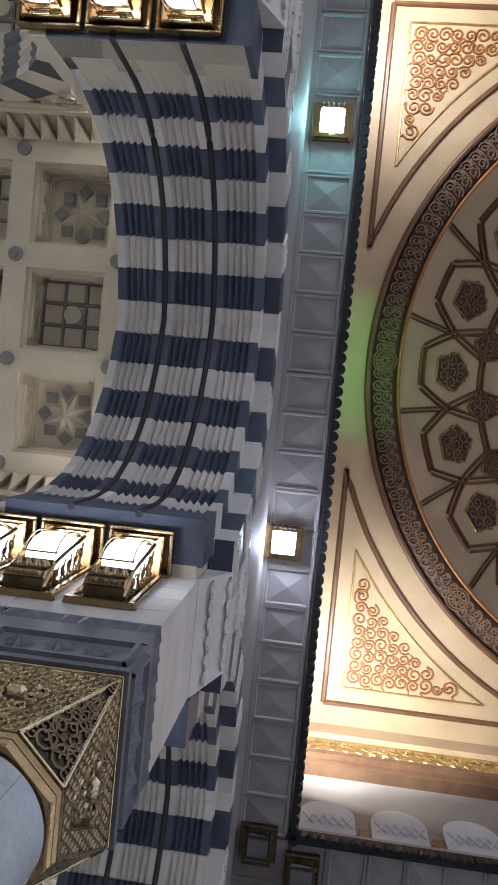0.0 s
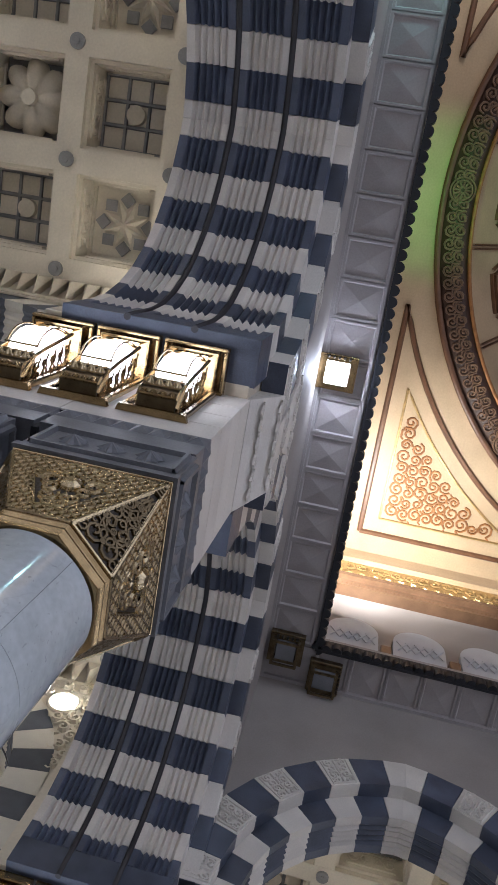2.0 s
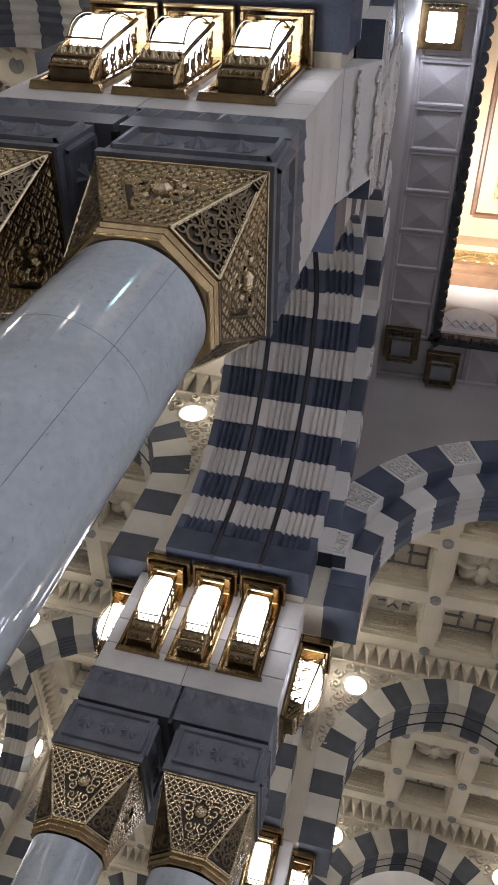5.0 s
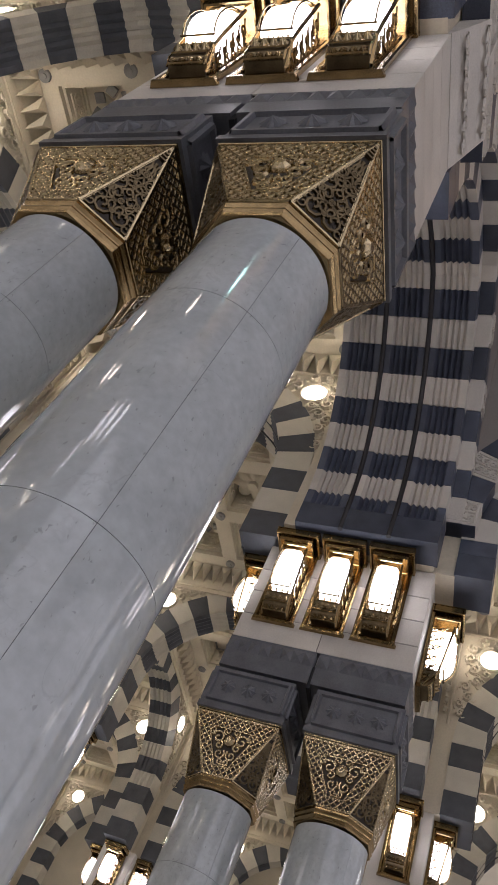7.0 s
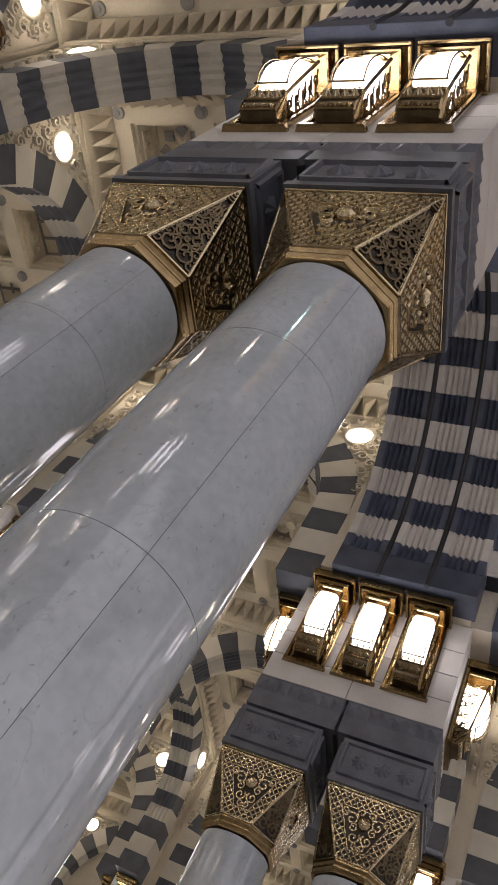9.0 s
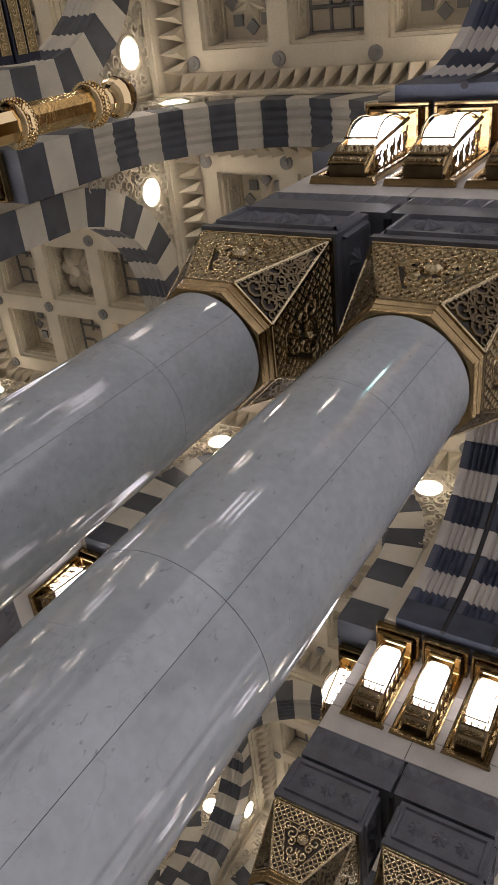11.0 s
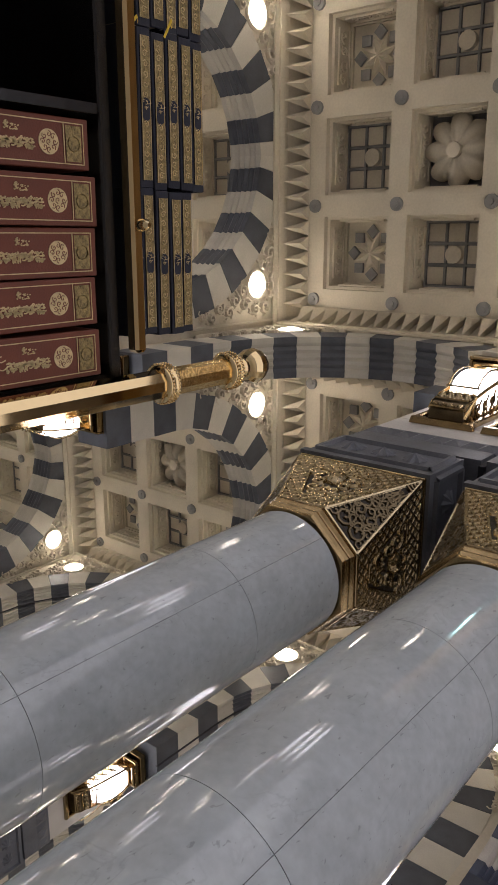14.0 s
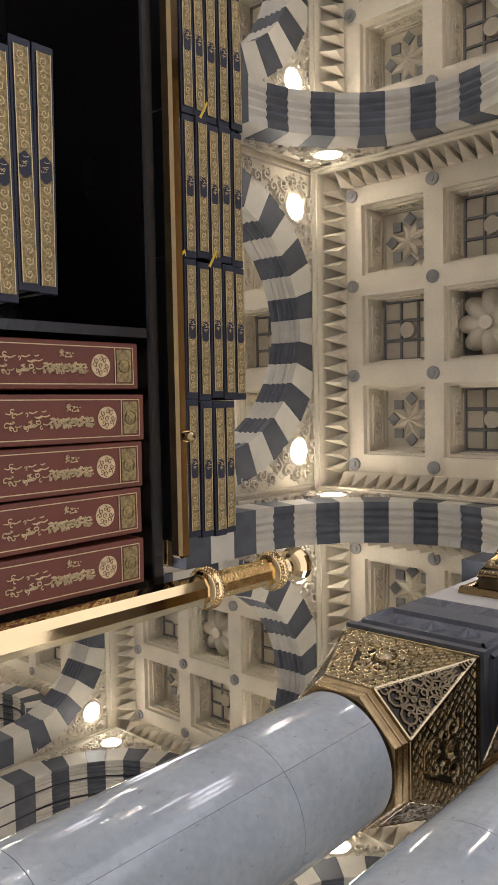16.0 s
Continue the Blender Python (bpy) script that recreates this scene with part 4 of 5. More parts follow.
# columns between the bays behind the arcade, and east of the hall
for x, y in [(NXC + 3 + 6 * k, NYC + 3 + 6 * m) for k in (-2, -1, 0, 1, 2, 3, 4) for m in (0, 1, 2)] + [(PX + 6, EYC - 3), (PX + 6, EYC - 9), (PXC + 3, EYC + 3), (PXC + 3, EYC - 3), (PXC + 3, EYC - 9)]:
    column(x, y)
    p = thing("pier", (x, y, 0), "pale stone pier on a marble column", "pier", "bay piers")
    part("frieze", frieze(bmesh.new(), -0.46, 0.46, -0.46, 0.46, 5.60, ZPIER), GREYST, p)["kind"] = "stuff"
    part("block", bx(-0.45, 0.45, -0.45, 0.45, ZPIER + 0.002, ZSPR0 - 0.002, bevel=0.006), PALE, p)
    part("core", bx(-0.27, 0.27, -0.27, 0.27, ZSPR0, ZCEIL - 0.5), CREAM, p)
    for q in range(4):
        a = math.pi / 2 * q
        lantern(Matrix.Translation((x - 0.455 * math.cos(a), y - 0.455 * math.sin(a), ZL)) @ Matrix.Rotation(a, 4, "Z"))


# ---- disc lamps in carved spandrels ----
def disc_meshes():
    bm = lathe(bmesh.new(), [(0.2, 0.0), (0.2, 0.03), (0.15, 0.06), (0.05, 0.075)], 28)
    d = mdata("disc", bm, DISCGLOW)
    bm = bmesh.new()
    lathe(bm, [(0.26, 0.0), (0.26, 0.03), (0.235, 0.045), (0.205, 0.03), (0.205, 0.0)], 28)
    r = mdata("rim", bm, CREAM)
    bm = bmesh.new()
    random.seed(5)
    # scrolls and leaves that fill the corner between arch, cornice and pier: x towards the arch's middle, y up
    vine = (((0.33, 0.16), 0.11, 0.5, 1), ((0.5, 0.33), 0.12, 2.0, -1), ((0.74, 0.40), 0.09, 0.2, 1), ((0.98, 0.46), 0.06, 1.0, -1), ((0.12, 0.42), 0.1, 1.0, 1), ((-0.16, 0.40), 0.1, 3.0, -1),
            ((-0.36, 0.2), 0.11, 2.0, 1), ((-0.38, -0.06), 0.1, 4.0, -1), ((-0.06, -0.36), 0.1, 3.4, 1), ((-0.3, -0.3), 0.12, 1.2, -1), ((-0.22, -0.56), 0.11, 0.4, 1), ((-0.4, -0.72), 0.1, 2.6, -1),
            ((-0.32, -0.94), 0.1, 1.0, 1), ((-0.46, -1.12), 0.08, 3.0, -1), ((-0.42, -1.32), 0.07, 0.6, 1))
    for c, rr, st, sg in vine:
        rib(bm, [(x, y, 0) for x, y in spiral(c, rr, 1.25, st, sg, 12)], 0.055, 0.065)
        for w in (0.6, 2.4, 4.4):
            a = st + w
            rib(bm, [(c[0] + rr * 0.9 * math.cos(a), c[1] + rr * 0.9 * math.sin(a), 0), (c[0] + rr * 1.35 * math.cos(a + 0.25), c[1] + rr * 1.35 * math.sin(a + 0.25), 0), (c[0] + rr * 1.6 * math.cos(a + 0.7), c[1] + rr * 1.6 * math.sin(a + 0.7), 0)], 0.045, 0.03)
    rib(bm, [(1.2, 0.555, 0), (-0.6, 0.555, 0), (-0.6, -1.6, 0)], 0.06, 0.05)
    return d, r, mdata("scrollwork", bm, CREAM)


DISC, RIM, SCROLL = disc_meshes()
MIRROR = Matrix.Diagonal((-1, 1, 1, 1))


def disc_lamp(m, flip):
    l = thing("disc_lamp", m, "lit round warm white lamp in carved cream scrollwork", "wall lamp", "spandrel lamps")
    part("disc", DISC, None, l, "glowing disc")
    part("rim", RIM, None, l)
    part("scrollwork", SCROLL, None, l, "carved cream stone scrollwork", at=MIRROR if flip else None)
    return l


for bxc, byc in spots[:]:
    for q in range(4):
        base = Matrix.Translation((bxc, byc, 10.82)) @ Matrix.Rotation(math.pi / 2 * q, 4, "Z")
        if byc == NYC and q == 3:
            off = byc - ARC_Y1 + 0.02
        else:
            off = 3 - 0.28
        if (byc < 3 and q in (0, 2)) or (byc > 3 and ((q == 0 and bxc == NXC + 6) or (q == 2 and bxc == NXC + 12))):
            off = 3 - 0.47
        if q == 2 and bxc == PXC and byc < 3:
            off = PXC - (XWALL + 0.78)
        for sg in (-1, 1):
            disc_lamp(base @ Matrix.Translation((off - 0.002, sg * 2.0, 0)) @ Matrix.Rotation(-math.pi / 2, 4, "Y") @ Matrix.Rotation(math.pi / 2, 4, "Z") @ Matrix.Rotation(math.pi, 4, "Z"), sg < 0)


# ---- dome hall edge ----
JY, JX = -0.06, XWALL - 0.69
def strip_panel():
    bm = bmesh.new()
    a = 0.298
    for (x0, y0, z0), (x1, y1, z1) in zip(((0.292, 0.37, 0), (0.26, 0.32, 0.0), (0.24, 0.30, 0.035)), ((0.26, 0.32, 0.0), (0.24, 0.30, 0.035), (0.0, 0.0, -0.002))):
        o = [(-x0, -y0), (x0, -y0), (x0, y0), (-x0, y0)]
        i = [(-x1, -y1), (x1, -y1), (x1, y1), (-x1, y1)]
        if x1:
            for k in range(4):
                poly(bm, [(*o[k], z0), (*o[(k + 1) % 4], z0), (*i[(k + 1) % 4], z1), (*i[k], z1)])
        else:
            for k in range(4):
                poly(bm, [(*o[k], z0), (*o[(k + 1) % 4], z0), (0, 0, z1)])
    box(bm, -0.298, 0.298, -0.36, 0.36, 0.04, 0.06)
    return mdata("panel", bm, SOFFIT)


PANEL = strip_panel()
led = thing("ledge", (0, 0, 0), "grey stone ledge of pyramid panels round the dome opening", "ledge", kind="structure")
part("ledge_slab", bx(-17, XWALL, JY, YWALL, ZSTRIP + 0.05, ZSTRIP + 0.45), SOFFIT, led)
part("ledge_slab", bx(JX, XWALL, -17, JY, ZSTRIP + 0.054, ZSTRIP + 0.454), SOFFIT, led)
for i in range(30):
    part("panel", PANEL, None, led, at=Matrix.Translation((JX - 0.33 - 0.6 * i, (JY + YWALL) / 2, ZSTRIP)))
for i in range(18):
    part("panel", PANEL, None, led, at=Matrix.Translation(((JX + XWALL) / 2, JY - 0.33 - 0.6 * i, ZSTRIP)) @ QUARTER)
part("panel", bx(JX, XWALL, JY, YWALL, ZSTRIP + 0.01, ZSTRIP + 0.05), SOFFIT, led)
bm = bmesh.new()
HALF = [math.pi * q / 7 for q in range(8)]
for i in range(100):
    x = JX - 0.02 - 0.17 * i
    prism(bm, [(x + 0.085 * math.cos(a), JY - 0.04 - 0.1 * math.sin(a)) for a in HALF], ZSTRIP - 0.05, ZSTRIP + 0.12)
for i in range(60):
    y = JY - 0.02 - 0.17 * i
    prism(bm, [(JX - 0.04 - 0.1 * math.sin(a), y + 0.085 * math.cos(a)) for a in HALF], ZSTRIP - 0.05, ZSTRIP + 0.12)
box(bm, JX - 17, JX - 0.045, JY - 0.045, JY - 0.002, ZSTRIP - 0.06, ZSTRIP + 0.3)
box(bm, JX - 0.045, JX - 0.002, JY - 10, JY - 0.002, ZSTRIP - 0.06, ZSTRIP + 0.3)
part("fillet", bx(-17, XWALL, YWALL - 0.05, YWALL + 0.01, ZSTRIP - 0.05, ZSTRIP + 0.06), SOFFIT, led)
part("fillet", bx(XWALL - 0.05, XWALL + 0.01, -17, YWALL, ZSTRIP - 0.054, ZSTRIP + 0.06), SOFFIT, led)
tr = part("scalloped_trim", bm, BLACKTRIM, led, "black scalloped edging")
tr["kind"] = "stuff"


def strip_lamp(m, lit, glowing):
    l = thing("ledge_lamp", m, "square brass ceiling lamp with lit white glass" if lit else "square brass ceiling lamp, unlit clear glass", "ceiling lamp", "ledge lamps")
    bm = bmesh.new()
    for x0, x1, y0, y1 in ((-0.27, 0.27, -0.29, -0.2), (-0.27, 0.27, 0.2, 0.29), (-0.27, -0.19, -0.2, 0.2), (0.19, 0.27, -0.2, 0.2)):
        box(bm, x0, x1, y0, y1, -0.12, 0.0, bevel=0.006)
        box(bm, x0 * 0.9, x1 * 0.9, y0 * 0.9, y1 * 0.9, -0.16, -0.121)
    if not lit:
        for sx in (-1, 1):
            for sy in (-1, 1):
                box(bm, sx * 0.2 - 0.025, sx * 0.2 + 0.025, sy * 0.2 - 0.025, sy * 0.2 + 0.025, -0.3, -0.161, bevel=0.005)
            box(bm, sx * 0.2 - 0.02, sx * 0.2 + 0.02, -0.22, 0.22, -0.33, -0.301)
            box(bm, -0.179, 0.179, sx * 0.2 - 0.02, sx * 0.2 + 0.02, -0.33, -0.301)
    part("frame", bm, LANTBRASS if lit else DARKBRASS, l)
    bm = bmesh.new()
    prism(bm, [(-0.17, -0.16), (0.17, -0.16), (0.17, 0.16), (-0.17, 0.16)], -0.2, -0.02, top=[(-0.185, -0.185), (0.185, -0.185), (0.185, 0.185), (-0.185, 0.185)])
    part("glass", bm, glowing, l, "glowing glass" if lit else "dull glass")
    bm = bmesh.new()
    for k in range(5):
        y = -0.16 + 0.08 * k
        n0 = len(bm.verts)
        lathe(bm, [(0.016, -0.15), (0.026, -0.2), (0.006, -0.25)], 6)
        bm.verts.ensure_lookup_table()
        for v in bm.verts[n0:]:
            v.co += Vector((-0.24, y, 0))
    part("fringe", bm, BRONZE, l)
    return l


SY = (JY + YWALL) / 2 - 0.02
strip_lamp(Matrix.Translation((1.87, SY + 0.14, ZSTRIP)), True, LANTGLOW)
strip_lamp(Matrix.Translation((-4.46, SY + 0.04, ZSTRIP)), True, COOLGLOW)
strip_lamp(Matrix.Translation((6.56, SY + 0.08, ZSTRIP)), False, LAMPGLASS)
strip_lamp(Matrix.Translation(((JX + XWALL) / 2 + 0.08, -0.3, ZSTRIP)) @ QUARTER, False, LAMPGLASS)

# ---- drum and dome ----
DZ, DCX, DCY, DR = 18.8, -1.5, -8.5, 7.72
DH = 8.45
drum = thing("wall_drum", (DCX, DCY, 0), "drum wall with white niches, copper moulding and gilt band", "drum wall", kind="structure")
for q in range(4):
    rot = Matrix.Rotation(math.pi / 2 * q, 4, "Z")
    part("drum_face", bx(DH + 0.3, DH + 0.6, -DH - 0.6, DH + 0.6, ZSTRIP + 0.46, DZ + 0.3), TAUPE, drum, at=rot)
    bm = bmesh.new()
    for z0, z1, o in ((16.75, 16.85, 0.26), (16.85, 17.0, 0.14), (17.0, 17.14, 0.2), (17.14, 17.3, 0.32)):
        box(bm, DH + 0.3 - o, DH + 0.3, -DH, DH, z0, z1)
    part("moulding", bm, COPPER, drum, "copper brown moulding", at=rot)
    bm = bmesh.new()
    box(bm, DH + 0.12, DH + 0.3, -DH, DH, 17.31, 18.25)
    for k in range(60):
        y = -DH + (k + 0.5) * DH / 30
        for sg in (1, -1):
            rib(bm, [(DH + 0.12, y + a, 17.78 + b) for a, b in spiral((0, 0.2 * sg), 0.19, 1.3, k, sg, 8)], 0.06, 0.03, (-1, 0, 0))
    part("gilt_band", bm, GILT, drum, "gilded carved band", at=rot)
    part("cove", bx(DH + 0.0, DH + 0.3, -DH, DH, 18.26, DZ), MAPLE, drum, at=rot)
    # round-headed niches
    if q in (0, 1):
        for k in range(13):
            y = -DH + 0.75 + k * 1.29
            bm = bmesh.new()
            pts = [(0.5, 13.3)] + [(0.5 * math.cos(math.pi * i / 14), 15.0 + 0.5 * math.sin(math.pi * i / 14)) for i in range(15)] + [(-0.5, 13.3)]
            a = [bm.verts.new((DH + 0.3 - 0.12, y + u, z)) for u, z in pts]
            b = [bm.verts.new((DH + 0.3, y + u, z)) for u, z in pts]
            bm.faces.new(a)
            for i in range(len(pts) - 1):
                bm.faces.new((a[i], a[i + 1], b[i + 1], b[i]))
            for i in range(5):
                rib(bm, [(DH + 0.17, y - 0.45 + 0.17 * i + 0.2 * t, 14.6 + 0.35 * t) for t in (0, 1)], 0.04, 0.02, (-1, 0, 0))
                rib(bm, [(DH + 0.17, y - 0.25 + 0.17 * i - 0.2 * t, 14.6 + 0.35 * t) for t in (0, 1)], 0.04, 0.02, (-1, 0, 0))
            part("niche", bm, NICHE, drum, "white round-headed niche", at=rot)
            part("niche_post", bx(DH + 0.12, DH + 0.3, y + 0.54, y + 0.75, 13.4, 14.6, bevel=0.02), COPPER, drum, at=rot)

dome = thing("ceiling_dome", (DCX, DCY, DZ), "inlaid wooden dome ceiling with carved ring and gilt corner panels", "dome", kind="structure")
bm = bmesh.new()
NR = 96
circ = [(DR * math.cos(math.tau * i / NR), DR * math.sin(math.tau * i / NR)) for i in range(NR)]


def on_square(x, y):
    s = (DH + 0.3) / max(abs(x), abs(y))
    return x * s, y * s


for i in range(NR):
    a, b = circ[i], circ[(i + 1) % NR]
    poly(bm, [(*a, 0), (*b, 0), (*on_square(*b), 0), (*on_square(*a), 0)])
part("flat_panel", bm, MAPLE, dome, "pale wood veneer")


def ring_band(r0, r1, z0, z1, m, name, label=""):
    b = bmesh.new()
    lathe(b, [(r0, z0), (r0, z1 - 0.02), (r1, z1 - 0.02), (r1, z0)], 120, cap=False)
    return part(name, b, m, dome, label)


ring_band(DR + 0.05, DR - 0.08, 0.0, -0.08, WALNUT, "ring_edge")
ring_band(DR - 0.08, DR - 0.66, 0.03, -0.03, CARVEWOOD, "carved_ring", "dark carved wooden ring")
ring_band(DR - 0.66, DR - 0.74, 0.0, -0.06, GILTWOOD, "ring_edge")
bm = bmesh.new()
for k in range(168):
    a = math.tau * k / 168
    rc = DR - 0.37
    c = (rc * math.cos(a), rc * math.sin(a))
    if k % 21 == 0:
        for r in (0.26, 0.2):
            rib(bm, [(c[0] + r * math.cos(t), c[1] + r * math.sin(t), -0.05) for t in [math.tau * q / 18 for q in range(19)]], 0.05, 0.05, (0, 0, -1))
        for t in range(12):
            w = math.tau * t / 12
            rib(bm, [(c[0] + 0.04 * math.cos(w), c[1] + 0.04 * math.sin(w), -0.05), (c[0] + 0.19 * math.cos(w), c[1] + 0.19 * math.sin(w), -0.05)], 0.05, 0.04, (0, 0, -1))
    else:
        for sg in (1, -1):
            w = a + sg * 0.6
            rib(bm, [(c[0] + (0.02 + 0.06 * t) * math.cos(w + t), c[1] + (0.02 + 0.06 * t) * math.sin(w + t), -0.05) for t in range(4)], 0.045, 0.035, (0, 0, -1))
            rib(bm, [(x, y, -0.05) for x, y in spiral((c[0] + sg * 0.11 * math.cos(a), c[1] + sg * 0.11 * math.sin(a)), 0.135, 1.5, a * 3 + sg, sg, 12)], 0.05, 0.04, (0, 0, -1))
part("ring_carving", bm, OLDWOOD, dome, "carved scrolls of the ring")
# corner panels: walnut border, gilt line, gilt scrollwork
for q in range(4):
    rot = Matrix.Rotation(math.pi / 2 * q, 4, "Z")
    s = DH - 0.5

    def corner(inset, rad):
        """Outline with a right angle in the hall's corner and an arc concentric with the ring."""
        e = s - inset
        x0 = math.sqrt(max(rad * rad - e * e, 0.01))
        a0, a1 = math.atan2(x0, e), math.atan2(e, x0)
        return [(e, e)] + [(rad * math.cos(a1 + (a0 - a1) * i / 20), rad * math.sin(a1 + (a0 - a1) * i / 20)) for i in range(21)]

    o1, o2 = corner(0.0, DR + 0.62), corner(0.4, DR + 1.0)
    bm = bmesh.new()
    rib(bm, [(x, y, -0.005) for x, y in o1 + o1[:1]], 0.13, 0.06, (0, 0, -1))
    part("border", bm, WALNUT, dome, "brown wooden border", at=rot)
    bm = bmesh.new()
    rib(bm, [(x, y, -0.005) for x, y in o2 + o2[:1]], 0.06, 0.04, (0, 0, -1))
    part("border", bm, GILT, dome, "gilt line", at=rot)
    bm = bmesh.new()
    random.seed(11)
    e = s - 0.4
    r0 = DR + 1.0
    for i in range(18):
        for j in range(18):
            x, y = e - 0.26 - 0.27 * i + 0.05 * (j % 2), e - 0.24 - 0.27 * j
            if math.hypot(x, y) > r0 + 0.2:
                sg = 1 if (i + j) % 2 else -1
                st = random.uniform(0, 6)
                rib(bm, [(u, v, -0.004) for u, v in spiral((x, y), random.uniform(0.13, 0.2), 1.6, st, sg, 14)], 0.056, 0.035, (0, 0, -1))
                rib(bm, [(x + 0.18 * math.cos(st) + t * 0.04, y + 0.2 * math.sin(st) - 0.05 * t + 0.03 * math.sin(t), -0.004) for t in range(3)], 0.045, 0.025, (0, 0, -1))
    part("gilt_scrollwork", bm, GILTWOOD, dome, "gilded scrollwork", at=rot)

# shell of the dome with strapwork of polygons
RS, RISE = DR - 0.7, 3.4
SPH = (RS * RS + RISE * RISE) / (2 * RISE)


def on_dome(r, a, lift=0.0):
    z = math.sqrt(SPH * SPH - r * r) - (SPH - RISE) - lift
    return Vector((r * math.cos(a), r * math.sin(a), z))


bm = bmesh.new()
lathe(bm, [(max(r, 0.02), on_dome(r, 0).z) for r in [RS * i / 24 for i in range(24, -1, -1)]], 96, cap=False)
part("shell", bm, MAPLE, dome, "pale wood veneer shell")
NS = 20
strap, panels = bmesh.new(), bmesh.new()


def path(p, q, n=6):
    return [on_dome(p[0] + (q[0] - p[0]) * i / n, p[1] + (q[1] - p[1]) * i / n, 0.02) for i in range(n + 1)]


def dome_rib(p, q, w=0.18):
    pts = path(p, q)
    nr = -(pts[len(pts) // 2] - Vector((0, 0, -(SPH - RISE)))).normalized()
    across = (pts[-1] - pts[0]).cross(nr).normalized() * w * 0.36
    for sg in (-1, 1):
        rib(strap, [p + across * sg for p in pts], w * 0.42, 0.06, nr)


def carved(cr, ca, r, sides, stretch=1.0, turn=0.0):
    """A sunk polygon panel with scrolls at a place of the shell."""
    c = on_dome(cr, ca, 0.02)
    nr = -(c - Vector((0, 0, -(SPH - RISE)))).normalized()
    u = Vector((-math.sin(ca), math.cos(ca), 0))
    v = u.cross(nr)
    pts = [c + (u * math.cos(turn + math.tau * k / sides) * stretch + v * math.sin(turn + math.tau * k / sides)) * r + nr * 0.02 for k in range(sides)]
    panels.faces.new([panels.verts.new(p) for p in pts]).material_index = 0
    for a, b in zip(pts, pts[1:] + pts[:1]):
        rib(panels, [a, b], 0.05, 0.03, nr, 1)
    for k in range(7):
        a = math.tau * k / 6
        d = 0.55 * r if k < 6 else 0
        cc = c + (u * math.cos(a) * stretch + v * math.sin(a)) * d + nr * 0.03
        rib(panels, [cc + u * x + v * y for x, y in spiral((0, 0), 0.3 * r, 1.5, a, 1 if k % 2 else -1, 12)], 0.05, 0.03, nr, 2)


for k in range(NS):
    a, h = math.tau * k / NS, math.tau / NS
    r1, r2, r3, r4, r5 = 6.45, 5.75, 4.85, 3.9, 2.9
    A, B = (r1, a), (r1 - 0.45, a + h / 2)
    dome_rib((r1, a - h * 0.22), (r1, a + h * 0.22))
    dome_rib((r1, a + h * 0.22), (r2, a + h / 2))
    dome_rib((r1, a - h * 0.22), (r2, a - h / 2))
    dome_rib((r2, a + h / 2), (r3, a + h * 0.28))
    dome_rib((r2, a - h / 2), (r3, a - h * 0.28))
    dome_rib((r3, a - h * 0.28), (r3, a + h * 0.28))
    dome_rib((r2, a + h / 2), (RS - 0.05, a + h / 2), 0.12)
    dome_rib((r3, a + h * 0.28), (r4, a + h / 2))
    dome_rib((r3, a - h * 0.28), (r4, a - h / 2))
    dome_rib((r4, a + h / 2), (r5, a + h * 0.3))
    dome_rib((r4, a - h / 2), (r5, a - h * 0.3))
    dome_rib((r5, a - h * 0.3), (r5, a + h * 0.3))
    dome_rib((r5, a), (1.2, a))
    carved(5.66, a, 0.62, 5, 0.8, math.pi / 2)
    carved(4.75, a + h / 2, 0.52, 5, 0.8, -math.pi / 2)
    carved(3.95, a, 0.46, 6, 0.72)
part("strapwork", strap, WALNUT, dome, "brown wooden strapwork")
part("carved_panelling", panels, [CARVEWOOD, GILT, OLDWOOD], dome, "dark carved panels with gilt edges")

# unseen floodlights over the ledge that wash the dome's corners, and lamps below the lit glass
for x in (5.9, -8.9):
    lamp("ledge_floodlight", "SPOT", (x, -0.35, 15.6), 460, (1.0, 0.90, 0.72), 0.15, (0.1 if x > 0 else -0.1, -0.35, 1))
    # wide fill lamp, added only to lift the dome's overall brightness
    lamp("ledge_floodlight", "AREA", (x, -0.3, 15.75), 150, (1.0, 0.92, 0.78), 0.5, (0.0, -0.3, 1))
lamp("ledge_floodlight", "SPOT", (5.7, -2.4, 15.4), 260, (1.0, 0.90, 0.72), 0.15, (-0.05, -0.1, 1))
lamp("ledge_green_light", "SPOT", (-1.3, -0.25, 15.2), 150, (0.25, 1.0, 0.2), 0.2, (0, -0.1, 1)).data.spot_size = radians(58)
lamp("niche_light", "AREA", (6.6, -2.6, 13.35), 0.7, (0.86, 0.93, 1.0), 0.9, (0.2, 0, 1))
lamp("ledge_lamp_light", "POINT", (1.87, SY + 0.14, ZSTRIP - 0.34), 46, (0.93, 0.95, 1.0), 0.1)
lamp("ledge_lamp_light", "POINT", (-4.46, SY + 0.04, ZSTRIP - 0.34), 30, (0.45, 1.0, 0.9), 0.1)


# ---- book shelf ----
SYF = 1.05
EBONY = mat("black_lacquer_wood", (0.013, 0.011, 0.010), 0.25, vary=0.3, scale=5, fine=60, bump=0.05)
LEATHER = mat("brown_book_cloth", (0.165, 0.043, 0.020), 0.55, vary=0.12, scale=14, fine=350, bump=0.15, per=0.06)
GOLDFOIL = mat("gold_foil_print", (0.72, 0.56, 0.30), 0.42, 0.55, vary=0.15, scale=60, fine=300, bump=0.0)
NAVY = mat("black_navy_cover", (0.012, 0.014, 0.028), 0.5, vary=0.2, scale=20, fine=250)
PAPER = mat("page_edges", (0.62, 0.56, 0.42), 0.8, vary=0.1, scale=60, fine=300)
